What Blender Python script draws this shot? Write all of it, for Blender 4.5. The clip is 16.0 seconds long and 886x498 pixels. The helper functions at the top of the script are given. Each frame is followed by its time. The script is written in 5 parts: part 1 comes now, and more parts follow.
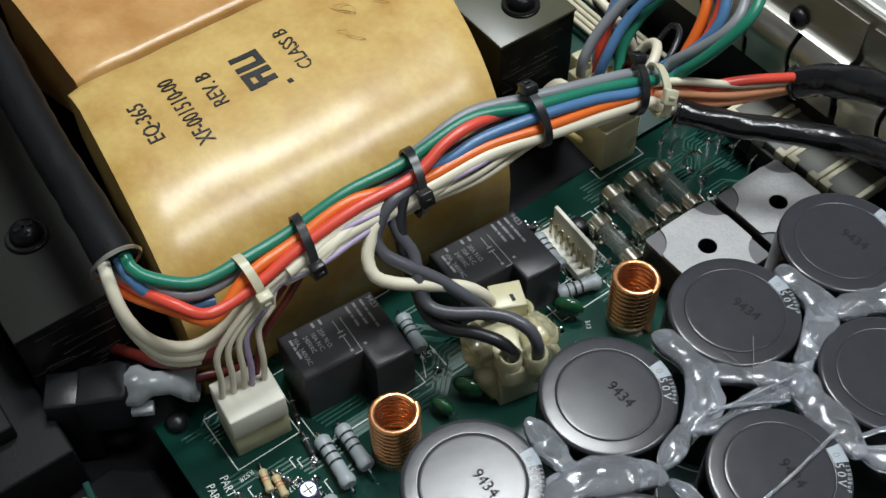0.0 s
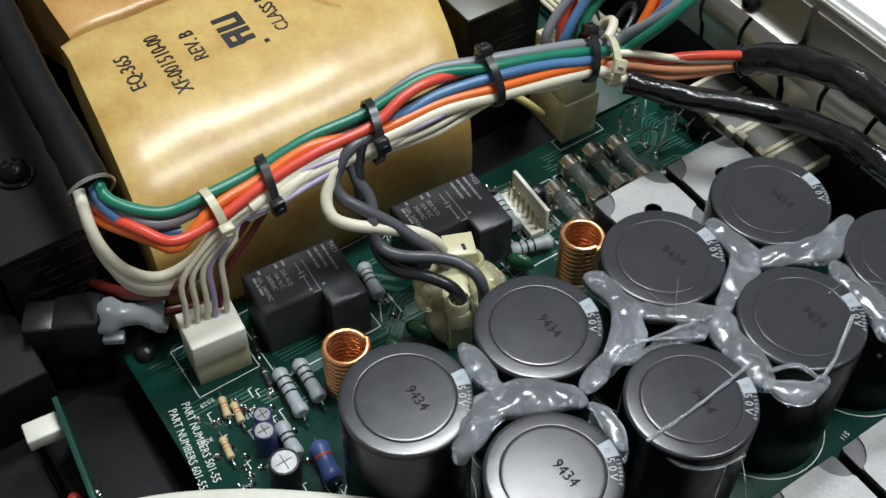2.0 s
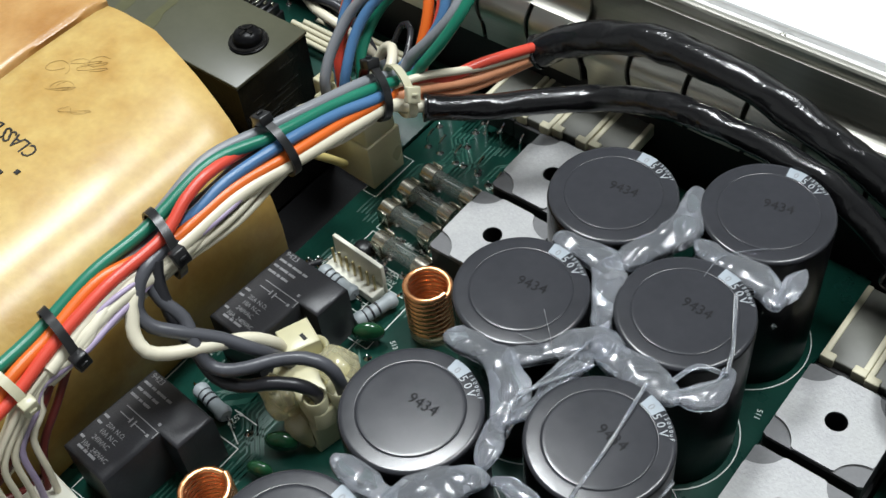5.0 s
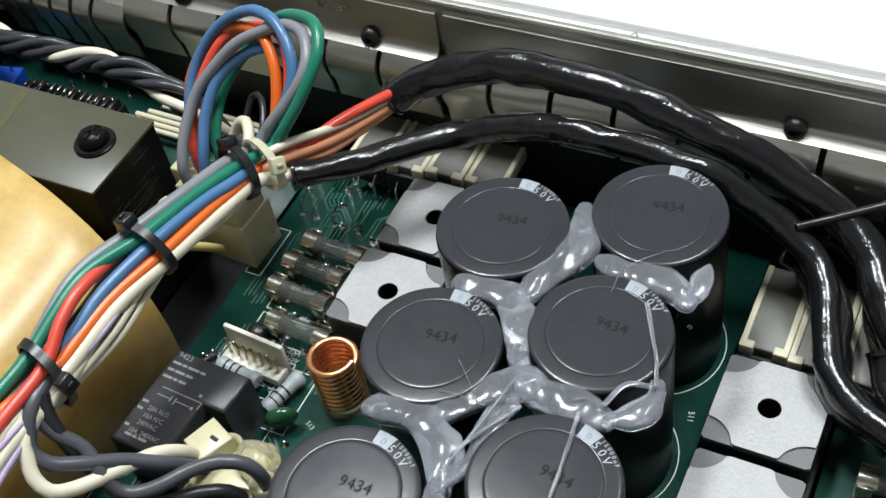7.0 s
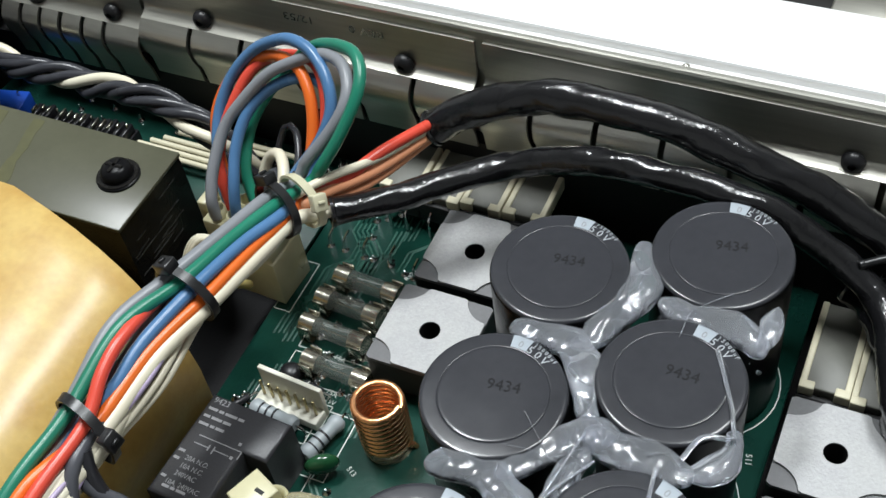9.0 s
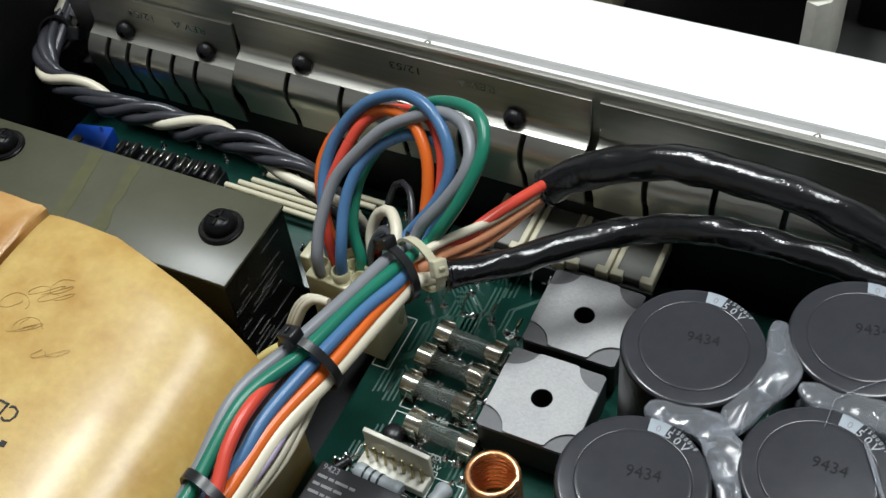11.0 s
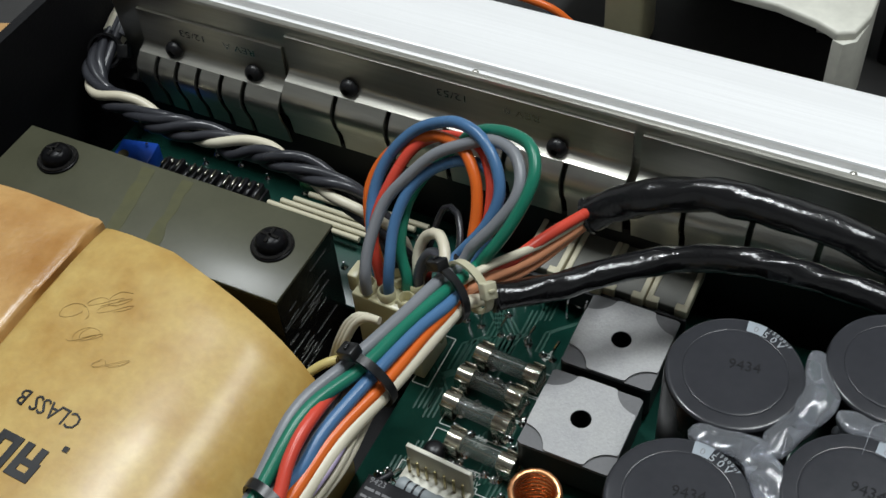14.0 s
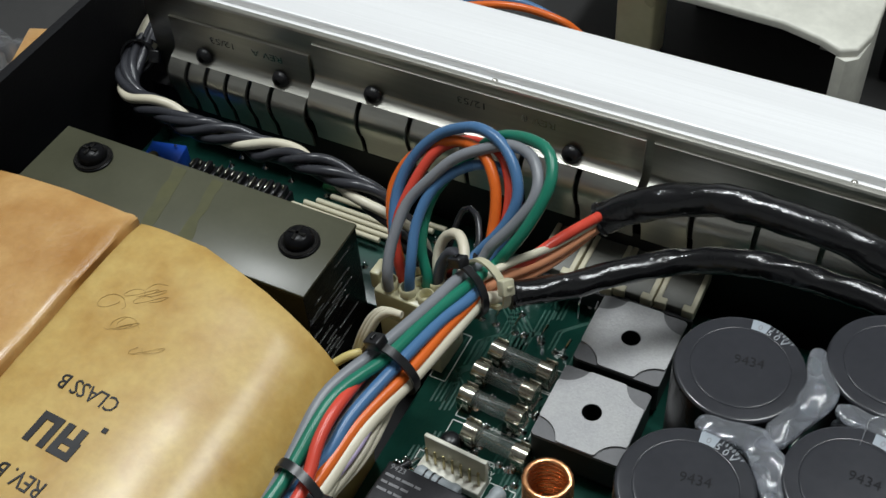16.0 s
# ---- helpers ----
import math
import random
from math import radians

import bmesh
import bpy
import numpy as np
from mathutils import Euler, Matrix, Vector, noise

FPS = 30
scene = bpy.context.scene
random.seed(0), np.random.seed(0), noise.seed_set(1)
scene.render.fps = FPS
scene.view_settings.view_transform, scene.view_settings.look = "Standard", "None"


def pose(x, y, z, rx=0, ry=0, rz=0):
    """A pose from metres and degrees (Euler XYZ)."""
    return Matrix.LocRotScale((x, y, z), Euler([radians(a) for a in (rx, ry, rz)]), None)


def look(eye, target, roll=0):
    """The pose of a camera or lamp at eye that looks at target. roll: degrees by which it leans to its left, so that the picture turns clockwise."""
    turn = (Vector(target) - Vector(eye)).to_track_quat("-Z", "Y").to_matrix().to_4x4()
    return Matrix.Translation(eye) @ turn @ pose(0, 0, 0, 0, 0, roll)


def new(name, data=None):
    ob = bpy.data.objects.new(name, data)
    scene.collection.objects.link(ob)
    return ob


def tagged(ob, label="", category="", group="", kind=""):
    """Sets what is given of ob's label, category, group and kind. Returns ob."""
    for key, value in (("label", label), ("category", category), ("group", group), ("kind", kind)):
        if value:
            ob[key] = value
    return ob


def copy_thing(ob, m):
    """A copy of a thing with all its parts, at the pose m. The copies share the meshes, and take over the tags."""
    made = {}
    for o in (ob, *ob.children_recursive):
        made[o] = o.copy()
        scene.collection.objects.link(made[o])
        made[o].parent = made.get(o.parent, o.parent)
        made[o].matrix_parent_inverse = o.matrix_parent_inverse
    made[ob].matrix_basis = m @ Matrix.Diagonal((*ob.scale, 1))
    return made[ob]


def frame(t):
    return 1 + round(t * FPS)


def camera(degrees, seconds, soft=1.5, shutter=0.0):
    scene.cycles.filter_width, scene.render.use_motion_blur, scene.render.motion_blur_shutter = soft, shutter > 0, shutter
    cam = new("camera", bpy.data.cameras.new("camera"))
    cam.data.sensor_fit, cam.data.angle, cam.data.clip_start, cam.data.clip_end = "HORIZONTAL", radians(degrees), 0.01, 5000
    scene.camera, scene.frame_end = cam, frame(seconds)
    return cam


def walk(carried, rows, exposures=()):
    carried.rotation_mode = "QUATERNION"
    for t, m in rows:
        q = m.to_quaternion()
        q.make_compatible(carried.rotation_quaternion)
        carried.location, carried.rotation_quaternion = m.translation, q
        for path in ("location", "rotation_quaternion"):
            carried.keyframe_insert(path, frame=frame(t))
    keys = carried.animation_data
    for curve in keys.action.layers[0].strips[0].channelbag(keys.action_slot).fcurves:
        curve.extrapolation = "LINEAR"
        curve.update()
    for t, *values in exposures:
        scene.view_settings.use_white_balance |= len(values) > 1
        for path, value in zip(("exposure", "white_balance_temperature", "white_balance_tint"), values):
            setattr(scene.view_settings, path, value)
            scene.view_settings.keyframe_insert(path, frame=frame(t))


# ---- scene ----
U = 0.0011  # one drawing unit in metres

cam = camera(40.58, 16.0)
walk(cam, [
    (0.0, look((0.0967, -0.1663, 0.3120), (-0.0518, -0.0594, 0.0743), -0.84)),
    (0.5, look((0.1102, -0.1675, 0.3141), (-0.0408, -0.0608, 0.0779), -0.34)),
    (1.0, look((0.1214, -0.1685, 0.3150), (-0.0319, -0.0617, 0.0803), 0.08)),
    (1.5, look((0.1314, -0.1697, 0.3141), (-0.0249, -0.0626, 0.0815), 0.19)),
    (2.0, look((0.1368, -0.1701, 0.3140), (-0.0205, -0.0635, 0.0818), 0.10)),
    (2.5, look((0.1392, -0.1703, 0.3126), (-0.0189, -0.0640, 0.0809), -0.01)),
    (3.0, look((0.1398, -0.1682, 0.3086), (-0.0193, -0.0628, 0.0771), -1.06)),
    (3.5, look((0.1329, -0.1659, 0.3026), (-0.0215, -0.0564, 0.0699), -2.09)),
    (4.0, look((0.1233, -0.1615, 0.2970), (-0.0247, -0.0417, 0.0652), -3.45)),
    (4.5, look((0.1142, -0.1548, 0.2935), (-0.0258, -0.0236, 0.0628), -4.80)),
    (5.0, look((0.1100, -0.1459, 0.2922), (-0.0225, -0.0069, 0.0617), -6.98)),
    (5.2, look((0.1085, -0.1441, 0.2901), (-0.0205, -0.0005, 0.0604), -7.31)),
    (7.3, look((0.1000, -0.1380, 0.2850), (-0.0106, 0.0244, 0.0583), -11.96)),
    (7.5, look((0.0990, -0.1372, 0.2844), (-0.0113, 0.0253, 0.0576), -12.05)),
    (8.0, look((0.0957, -0.1354, 0.2833), (-0.0142, 0.0278, 0.0568), -11.89)),
    (8.5, look((0.0873, -0.1329, 0.2846), (-0.0198, 0.0304, 0.0568), -11.33)),
    (9.0, look((0.0726, -0.1339, 0.2863), (-0.0297, 0.0316, 0.0579), -9.87)),
    (9.5, look((0.0590, -0.1331, 0.2889), (-0.0410, 0.0330, 0.0600), -9.08)),
    (10.0, look((0.0468, -0.1313, 0.2922), (-0.0523, 0.0352, 0.0631), -8.46)),
    (10.2, look((0.0441, -0.1299, 0.2922), (-0.0564, 0.0366, 0.0638), -8.55)),
    (12.5, look((0.0244, -0.1296, 0.3019), (-0.0755, 0.0357, 0.0724), -7.08)),
    (13.0, look((0.0234, -0.1328, 0.3034), (-0.0762, 0.0337, 0.0746), -6.64)),
    (13.5, look((0.0230, -0.1370, 0.3046), (-0.0763, 0.0313, 0.0769), -6.08)),
    (14.0, look((0.0234, -0.1422, 0.3050), (-0.0760, 0.0281, 0.0789), -5.61)),
    (14.5, look((0.0220, -0.1488, 0.3070), (-0.0759, 0.0239, 0.0820), -4.78)),
    (15.0, look((0.0214, -0.1538, 0.3090), (-0.0760, 0.0204, 0.0851), -4.23)),
    (15.5, look((0.0227, -0.1565, 0.3119), (-0.0758, 0.0176, 0.0883), -4.27)),
    (16.0, look((0.0252, -0.1576, 0.3150), (-0.0753, 0.0152, 0.0914), -4.66)),
], exposures=[(0.0, -0.14), (2.5, 0.03), (5.0, 0.18), (7.5, 0.29), (9.0, 0.23), (10.2, 0.10), (12.5, -0.42), (16.0, -0.44)])

# ---- light: a workshop ceiling with fluorescent panels ----
world = bpy.data.worlds.new("workshop_air")
world.use_nodes = True
world.node_tree.nodes["Background"].inputs[0].default_value = (0.62, 0.68, 0.78, 1)
world.node_tree.nodes["Background"].inputs[1].default_value = 0.24
scene.world = world


def ceiling_panel(x, y, z, wide, deep, watts):
    """A fluorescent fixture on the ceiling, shining straight down."""
    lamp = bpy.data.lights.new("fluorescent_panel", "AREA")
    lamp.shape, lamp.size, lamp.size_y, lamp.energy = "RECTANGLE", wide, deep, watts
    lamp.color = (0.93, 0.98, 1.0)
    ob = new("fluorescent_panel", lamp)
    ob.matrix_world = pose(x, y, z)
    return ob


ceiling_panel(0.30, 0.52, 1.75, 0.32, 0.75, 25)
ceiling_panel(-0.56, 0.36, 1.75, 0.24, 0.46, 24)


# ---- materials ----
def material(name, colour, rough=0.5, metal=0.0, var=0.12, grain=300.0, stain=25.0, bump=0.1, second=None, spec=0.5, coat=0.0, stretch=(1, 1, 1), trans=0.0, ior=1.45, mix=0.5, sub=0.0):
    """A surface with broad stains and fine grain, both in colour, gloss and relief."""
    m = bpy.data.materials.new(name)
    m.use_nodes = True
    n, l = m.node_tree.nodes, m.node_tree.links
    b = n["Principled BSDF"]
    b.inputs["Metallic"].default_value = metal
    b.inputs["Specular IOR Level"].default_value = spec
    b.inputs["Coat Weight"].default_value = coat
    b.inputs["Coat Roughness"].default_value = 0.2
    b.inputs["Transmission Weight"].default_value = trans
    b.inputs["IOR"].default_value = ior
    if sub:
        b.inputs["Subsurface Weight"].default_value = sub
        b.inputs["Subsurface Radius"].default_value = (0.003, 0.003, 0.003)
    co = n.new("ShaderNodeTexCoord")
    mp = n.new("ShaderNodeMapping")
    mp.inputs["Scale"].default_value = stretch
    l.new(co.outputs["Object"], mp.inputs["Vector"])
    big, fine = n.new("ShaderNodeTexNoise"), n.new("ShaderNodeTexNoise")
    for tex, scale, detail in ((big, stain, 4.0), (fine, grain, 3.0)):
        tex.inputs["Scale"].default_value = scale
        tex.inputs["Detail"].default_value = detail
        l.new(mp.outputs["Vector"], tex.inputs["Vector"])
    ramp = n.new("ShaderNodeValToRGB")
    two = second or tuple(c * (1 - 2.2 * var) for c in colour)
    ramp.color_ramp.elements[0].position, ramp.color_ramp.elements[1].position = mix - 0.2, mix + 0.2
    ramp.color_ramp.elements[0].color, ramp.color_ramp.elements[1].color = (*two, 1), (*colour, 1)
    l.new(big.outputs["Fac"], ramp.inputs["Fac"])
    info, hsv = n.new("ShaderNodeObjectInfo"), n.new("ShaderNodeHueSaturation")
    val = n.new("ShaderNodeMapRange")
    val.inputs["To Min"].default_value, val.inputs["To Max"].default_value = 1 - var, 1 + var
    l.new(fine.outputs["Fac"], val.inputs["Value"])
    l.new(val.outputs["Result"], hsv.inputs["Value"])
    l.new(ramp.outputs["Color"], hsv.inputs["Color"])
    l.new(hsv.outputs["Color"], b.inputs["Base Color"])
    rr = n.new("ShaderNodeMapRange")
    rr.inputs["To Min"].default_value, rr.inputs["To Max"].default_value = max(rough - 0.1, 0.03), min(rough + 0.1, 1)
    l.new(big.outputs["Fac"], rr.inputs["Value"])
    l.new(rr.outputs["Result"], b.inputs["Roughness"])
    bp = n.new("ShaderNodeBump")
    bp.inputs["Strength"].default_value, bp.inputs["Distance"].default_value = bump, 0.0006
    l.new(fine.outputs["Fac"], bp.inputs["Height"])
    l.new(bp.outputs["Normal"], b.inputs["Normal"])
    return m


M = dict(
    pcb=material("solder_mask_green", (0.006, 0.050, 0.035), 0.30, var=0.18, grain=900, stain=60, bump=0.08, second=(0.005, 0.033, 0.025)),
    trace=material("masked_copper_trace", (0.012, 0.080, 0.056), 0.35, bump=0.05),
    silk=material("white_silkscreen", (0.72, 0.74, 0.70), 0.6, var=0.1),
    vinyl=material("black_capacitor_vinyl", (0.007, 0.007, 0.008), 0.30, var=0.2, grain=700, bump=0.05, spec=0.13),
    disc=material("grey_capacitor_disc", (0.034, 0.035, 0.041), 0.19, var=0.10, grain=420, stain=60, bump=0.03, spec=0.38, second=(0.031, 0.032, 0.037)),
    rimvinyl=material("dull_grey_fold", (0.032, 0.033, 0.039), 0.19, var=0.10, grain=420, stain=60, bump=0.03, second=(0.027, 0.028, 0.032)),
    stripe=material("pale_blue_grey_stripe", (0.42, 0.47, 0.52), 0.4),
    darkink=material("dark_ink", (0.012, 0.012, 0.014), 0.5),
    greyink=material("grey_print", (0.30, 0.30, 0.31), 0.6),
    glue=material("milky_hot_glue", (0.82, 0.85, 0.90), 0.08, var=0.03, grain=60, stain=110, bump=0.02, trans=0.86, ior=1.38, second=(0.70, 0.74, 0.82)),
    clearfilm=material("clear_crinkled_film", (0.90, 0.92, 0.95), 0.06, var=0.03, grain=60, stain=110, bump=0.02, trans=0.93, ior=1.43),
    clearpp=material("cloudy_clear_nylon", (0.60, 0.64, 0.68), 0.25, var=0.05, grain=200, stain=60, bump=0.05, trans=0.45, ior=1.45),
    darkcore=material("dark_core_end", (0.014, 0.015, 0.012), 0.6, spec=0.2, var=0.2, grain=500, stain=24, bump=0.06),
    rimprint=material("faded_white_print", (0.46, 0.49, 0.52), 0.45),
    pencil=material("faint_pencil", (0.40, 0.26, 0.08), 0.6),
    codeink=material("matt_black_stamp", (0.013, 0.013, 0.015), 0.7, spec=0.2),
    glueyellow=material("amber_potting_glue", (0.84, 0.80, 0.58), 0.10, grain=120, bump=0.05, trans=0.72, second=(0.74, 0.68, 0.42)),
    copper=material("bare_copper_wire", (0.90, 0.44, 0.21), 0.26, metal=0.9, var=0.10, grain=300, bump=0.04, second=(0.74, 0.34, 0.15)),
    relay=material("matt_black_relay_plastic", (0.036, 0.036, 0.041), 0.36, var=0.2, grain=1500, bump=0.12),
    nylonw=material("white_nylon", (0.80, 0.79, 0.70), 0.42, var=0.05, bump=0.05, second=(0.74, 0.72, 0.60)),
    nylony=material("yellowed_nylon", (0.72, 0.69, 0.48), 0.30, var=0.08, bump=0.06, second=(0.62, 0.57, 0.34), sub=0.15, trans=0.18),
    tin=material("tinned_metal", (0.60, 0.58, 0.50), 0.25, metal=0.95, var=0.2, grain=500, second=(0.44, 0.42, 0.35)),
    brass=material("dull_brass_pin", (0.55, 0.46, 0.25), 0.3, metal=1.0),
    solder=material("solder", (0.75, 0.75, 0.76), 0.18, metal=1.0, bump=0.1),
    glass=material("fuse_glass", (0.30, 0.32, 0.30), 0.05, var=0.02, bump=0.0, trans=0.4, ior=1.3),
    plate=material("zinc_grey_plate", (0.40, 0.40, 0.395), 0.55, metal=0.25, var=0.16, grain=1300, stain=70, bump=0.22, second=(0.33, 0.33, 0.335)),
    platedark=material("dark_cast_grey", (0.15, 0.15, 0.155), 0.55, metal=0.3, grain=900),
    # black for insulators, and for the shade in gaps, holes and openings
    blackgap=material("black_insulator_and_gap_shade", (0.008, 0.008, 0.009), 0.6),
    blackplastic=material("black_plastic", (0.014, 0.014, 0.016), 0.35, grain=900, bump=0.1),
    paint=material("satin_black_chassis_paint", (0.006, 0.006, 0.007), 0.6, var=0.2, grain=900, bump=0.2, spec=0.2),
    sleeve=material("glossy_black_shrink_tube", (0.010, 0.010, 0.011), 0.14, var=0.1, grain=420, stain=60, bump=0.55, coat=0.3),
    ali=material("bright_brushed_aluminium", (0.93, 0.93, 0.93), 0.45, metal=0.35, var=0.05, grain=900, stain=30, bump=0.10, stretch=(0.02, 1, 1), second=(0.86, 0.86, 0.86)),
    mill=material("mill_finish_aluminium", (0.52, 0.505, 0.44), 0.33, metal=0.92, var=0.14, grain=700, stain=22, bump=0.12, stretch=(0.06, 1, 1), second=(0.56, 0.55, 0.50)),
    lam=material("olive_varnished_core", (0.082, 0.082, 0.052), 0.36, metal=0.0, spec=0.4, var=0.10, grain=500, stain=24, bump=0.03, second=(0.060, 0.060, 0.038), coat=0.1),
    varnish=material("amber_varnish_drip", (0.088, 0.086, 0.036), 0.36, var=0.2, stain=90, second=(0.078, 0.078, 0.045), spec=0.4, coat=0.1),
    lamside=material("black_lacquered_lamination", (0.018, 0.017, 0.016), 0.22, metal=0.4, grain=900, bump=0.2),
    lamedge=material("bare_lamination_edge", (0.26, 0.26, 0.25), 0.3, metal=1.0),
    paper=material("yellow_varnished_paper", (0.55, 0.375, 0.115), 0.48, var=0.12, grain=450, stain=75, bump=0.20, second=(0.42, 0.235, 0.048), coat=0.55, mix=0.44),
    paperbrown=material("amber_brown_varnished_paper", (0.57, 0.34, 0.125), 0.34, var=0.1, grain=500, stain=60, bump=0.3, second=(0.40, 0.19, 0.05), coat=0.35),
    resbody=material("blue_grey_resistor_body", (0.36, 0.40, 0.42), 0.4, var=0.08),
    resblue=material("blue_resistor_body", (0.06, 0.10, 0.28), 0.4),
    restan=material("tan_resistor_body", (0.62, 0.50, 0.28), 0.4),
    bandk=material("black_band", (0.02, 0.02, 0.025), 0.45),
    bandr=material("red_band", (0.5, 0.05, 0.03), 0.45),
    bando=material("orange_band", (0.65, 0.22, 0.03), 0.45),
    bandy=material("yellow_band", (0.65, 0.5, 0.05), 0.45),
    greencap=material("dark_green_dipped_coating", (0.015, 0.075, 0.030), 0.15, coat=0.5),
    bluetrim=material("blue_trimmer_plastic", (0.012, 0.07, 0.42), 0.35),
    navy=material("dark_blue_capacitor_sleeve", (0.03, 0.035, 0.13), 0.3),
    cream=material("cream_ceramic", (0.66, 0.62, 0.46), 0.5, var=0.1, second=(0.54, 0.50, 0.36)),
    devbody=material("grey_power_device", (0.15, 0.15, 0.13), 0.45),
    bench=material("dark_bench_mat", (0.035, 0.034, 0.033), 0.7, grain=200),
    plaster=material("off_white_plaster", (0.75, 0.75, 0.74), 0.85, grain=60, stain=2),
    wgreen=material("green_wire_pvc", (0.014, 0.185, 0.115), 0.30, var=0.06, grain=90, bump=0.04),
    wgrey=material("grey_wire_pvc", (0.23, 0.24, 0.26), 0.34, var=0.06, grain=90, bump=0.04),
    wtwist=material("charcoal_wire_pvc", (0.040, 0.041, 0.048), 0.28, var=0.08, grain=90, bump=0.05),
    wdgrey=material("dark_grey_wire_pvc", (0.078, 0.080, 0.092), 0.32, var=0.06, grain=90, bump=0.04),
    wred=material("red_wire_pvc", (0.70, 0.075, 0.045), 0.30, var=0.06, grain=90, bump=0.04),
    worange=material("orange_wire_pvc", (0.78, 0.15, 0.02), 0.30, var=0.06, grain=90, bump=0.04),
    wsalmon=material("salmon_wire_pvc", (0.88, 0.38, 0.20), 0.32, var=0.06, grain=90, bump=0.04),
    wblue=material("blue_wire_pvc", (0.075, 0.18, 0.35), 0.30, var=0.06, grain=90, bump=0.04),
    wwhite=material("ivory_wire_pvc", (0.72, 0.68, 0.54), 0.34, var=0.05, grain=90, bump=0.04, second=(0.64, 0.58, 0.44)),
    wpurple=material("violet_wire_pvc", (0.42, 0.34, 0.50), 0.34),
    wbrown=material("dark_red_wire_pvc", (0.13, 0.020, 0.016), 0.34),
    wblack=material("black_wire_pvc", (0.022, 0.022, 0.026), 0.28, var=0.1, grain=90, bump=0.04),
    wyellow=material("pale_yellow_wire", (0.68, 0.56, 0.22), 0.4),
    tieblack=material("black_nylon_tie", (0.012, 0.012, 0.013), 0.32, bump=0.08),
    tienat=material("natural_nylon_tie", (0.72, 0.68, 0.48), 0.32, trans=0.15),
    ivory=material("ivory_abs_plastic", (0.74, 0.73, 0.64), 0.4),
)


M["paper"].node_tree.nodes["Principled BSDF"].inputs["Coat Roughness"].default_value = 0.26
M["glass"].node_tree.nodes["Principled BSDF"].inputs["Alpha"].default_value = 0.35


# ---- mesh helpers: all lengths in drawing units ----
def link(name, bm, mat, parent=None, label="", smooth=True, kind=""):
    me = bpy.data.meshes.new(name)
    bm.transform(Matrix.Scale(U, 4))
    bm.to_mesh(me)
    bm.free()
    if smooth:
        for p in me.polygons:
            p.use_smooth = True
        me.set_sharp_from_angle(angle=radians(52))
    me.materials.append(M[mat])
    ob = new(name, me)
    if parent:
        ob.parent = parent
    return tagged(ob, label=label, kind=kind)


def part(name, bm, mat, parent, label="", smooth=True):
    return link(name, bm, mat, parent, label, smooth)


def thing(name, x, y, z, label, category, group="", rz=0.0, rx=0.0, ry=0.0):
    ob = new(name)
    ob.empty_display_size = 0.005
    ob.matrix_basis = pose(x * U, y * U, z * U, rx, ry, rz)
    return tagged(ob, label, category, group)


def at_units(x, y, z, rz=0.0, rx=0.0, ry=0.0):
    return pose(x * U, y * U, z * U, rx, ry, rz)


def box(bm, x0, y0, z0, x1, y1, z1, bev=0.0, seg=2):
    c = bmesh.ops.create_cube(bm, size=1.0)["verts"]
    for v in c:
        v.co = Vector((x0 + (v.co.x + 0.5) * (x1 - x0), y0 + (v.co.y + 0.5) * (y1 - y0), z0 + (v.co.z + 0.5) * (z1 - z0)))
    if bev:
        es = list({e for v in c for e in v.link_edges})
        bmesh.ops.bevel(bm, geom=es, offset=bev, segments=seg, affect="EDGES", profile=0.5)
    return bm


def boxed(*a, **k):
    return box(bmesh.new(), *a, **k)


def prism(outline, z0, z1, bev=0.0):
    """A solid with the given outline in x and y."""
    bm = bmesh.new()
    lo = [bm.verts.new((x, y, z0)) for x, y in outline]
    hi = [bm.verts.new((x, y, z1)) for x, y in outline]
    n = len(outline)
    top = bm.faces.new(hi)
    bm.faces.new(lo[::-1])
    for i in range(n):
        bm.faces.new((lo[i], lo[(i + 1) % n], hi[(i + 1) % n], hi[i]))
    bm.normal_update()
    if bev:
        bmesh.ops.bevel(bm, geom=list(top.edges), offset=bev, segments=2, affect="EDGES", profile=0.5)
    bmesh.ops.recalc_face_normals(bm, faces=bm.faces)
    return bm


def lathe(profile, seg=48, bm=None, centre=(0, 0, 0)):
    """Turns a profile of (radius, z) round the z axis."""
    bm = bm or bmesh.new()
    rings = []
    for r, z in profile:
        if r < 1e-6:
            rings.append([bm.verts.new((centre[0], centre[1], centre[2] + z))])
        else:
            rings.append([bm.verts.new((centre[0] + r * math.cos(2 * math.pi * i / seg), centre[1] + r * math.sin(2 * math.pi * i / seg), centre[2] + z)) for i in range(seg)])
    for a, b in zip(rings, rings[1:]):
        for i in range(seg):
            j = (i + 1) % seg
            if len(a) == 1 and len(b) > 1:
                bm.faces.new((a[0], b[j], b[i]))
            elif len(b) == 1 and len(a) > 1:
                bm.faces.new((a[i], a[j], b[0]))
            elif len(a) > 1:
                bm.faces.new((a[i], a[j], b[j], b[i]))
    bmesh.ops.recalc_face_normals(bm, faces=bm.faces)
    return bm


def smooth_path(points, step=2.0):
    """A Catmull-Rom path through the points, about step apart."""
    p = [Vector(q) for q in points]
    p = [p[0] * 2 - p[1]] + p + [p[-1] * 2 - p[-2]]
    out = []
    for a, b, c, d in zip(p, p[1:], p[2:], p[3:]):
        n = max(2, int((c - b).length / step))
        for i in range(n):
            t = i / n
            out.append(0.5 * (2 * b + (c - a) * t + (2 * a - 5 * b + 4 * c - d) * t * t + (3 * b - a - 3 * c + d) * t ** 3))
    out.append(p[-2])
    return out


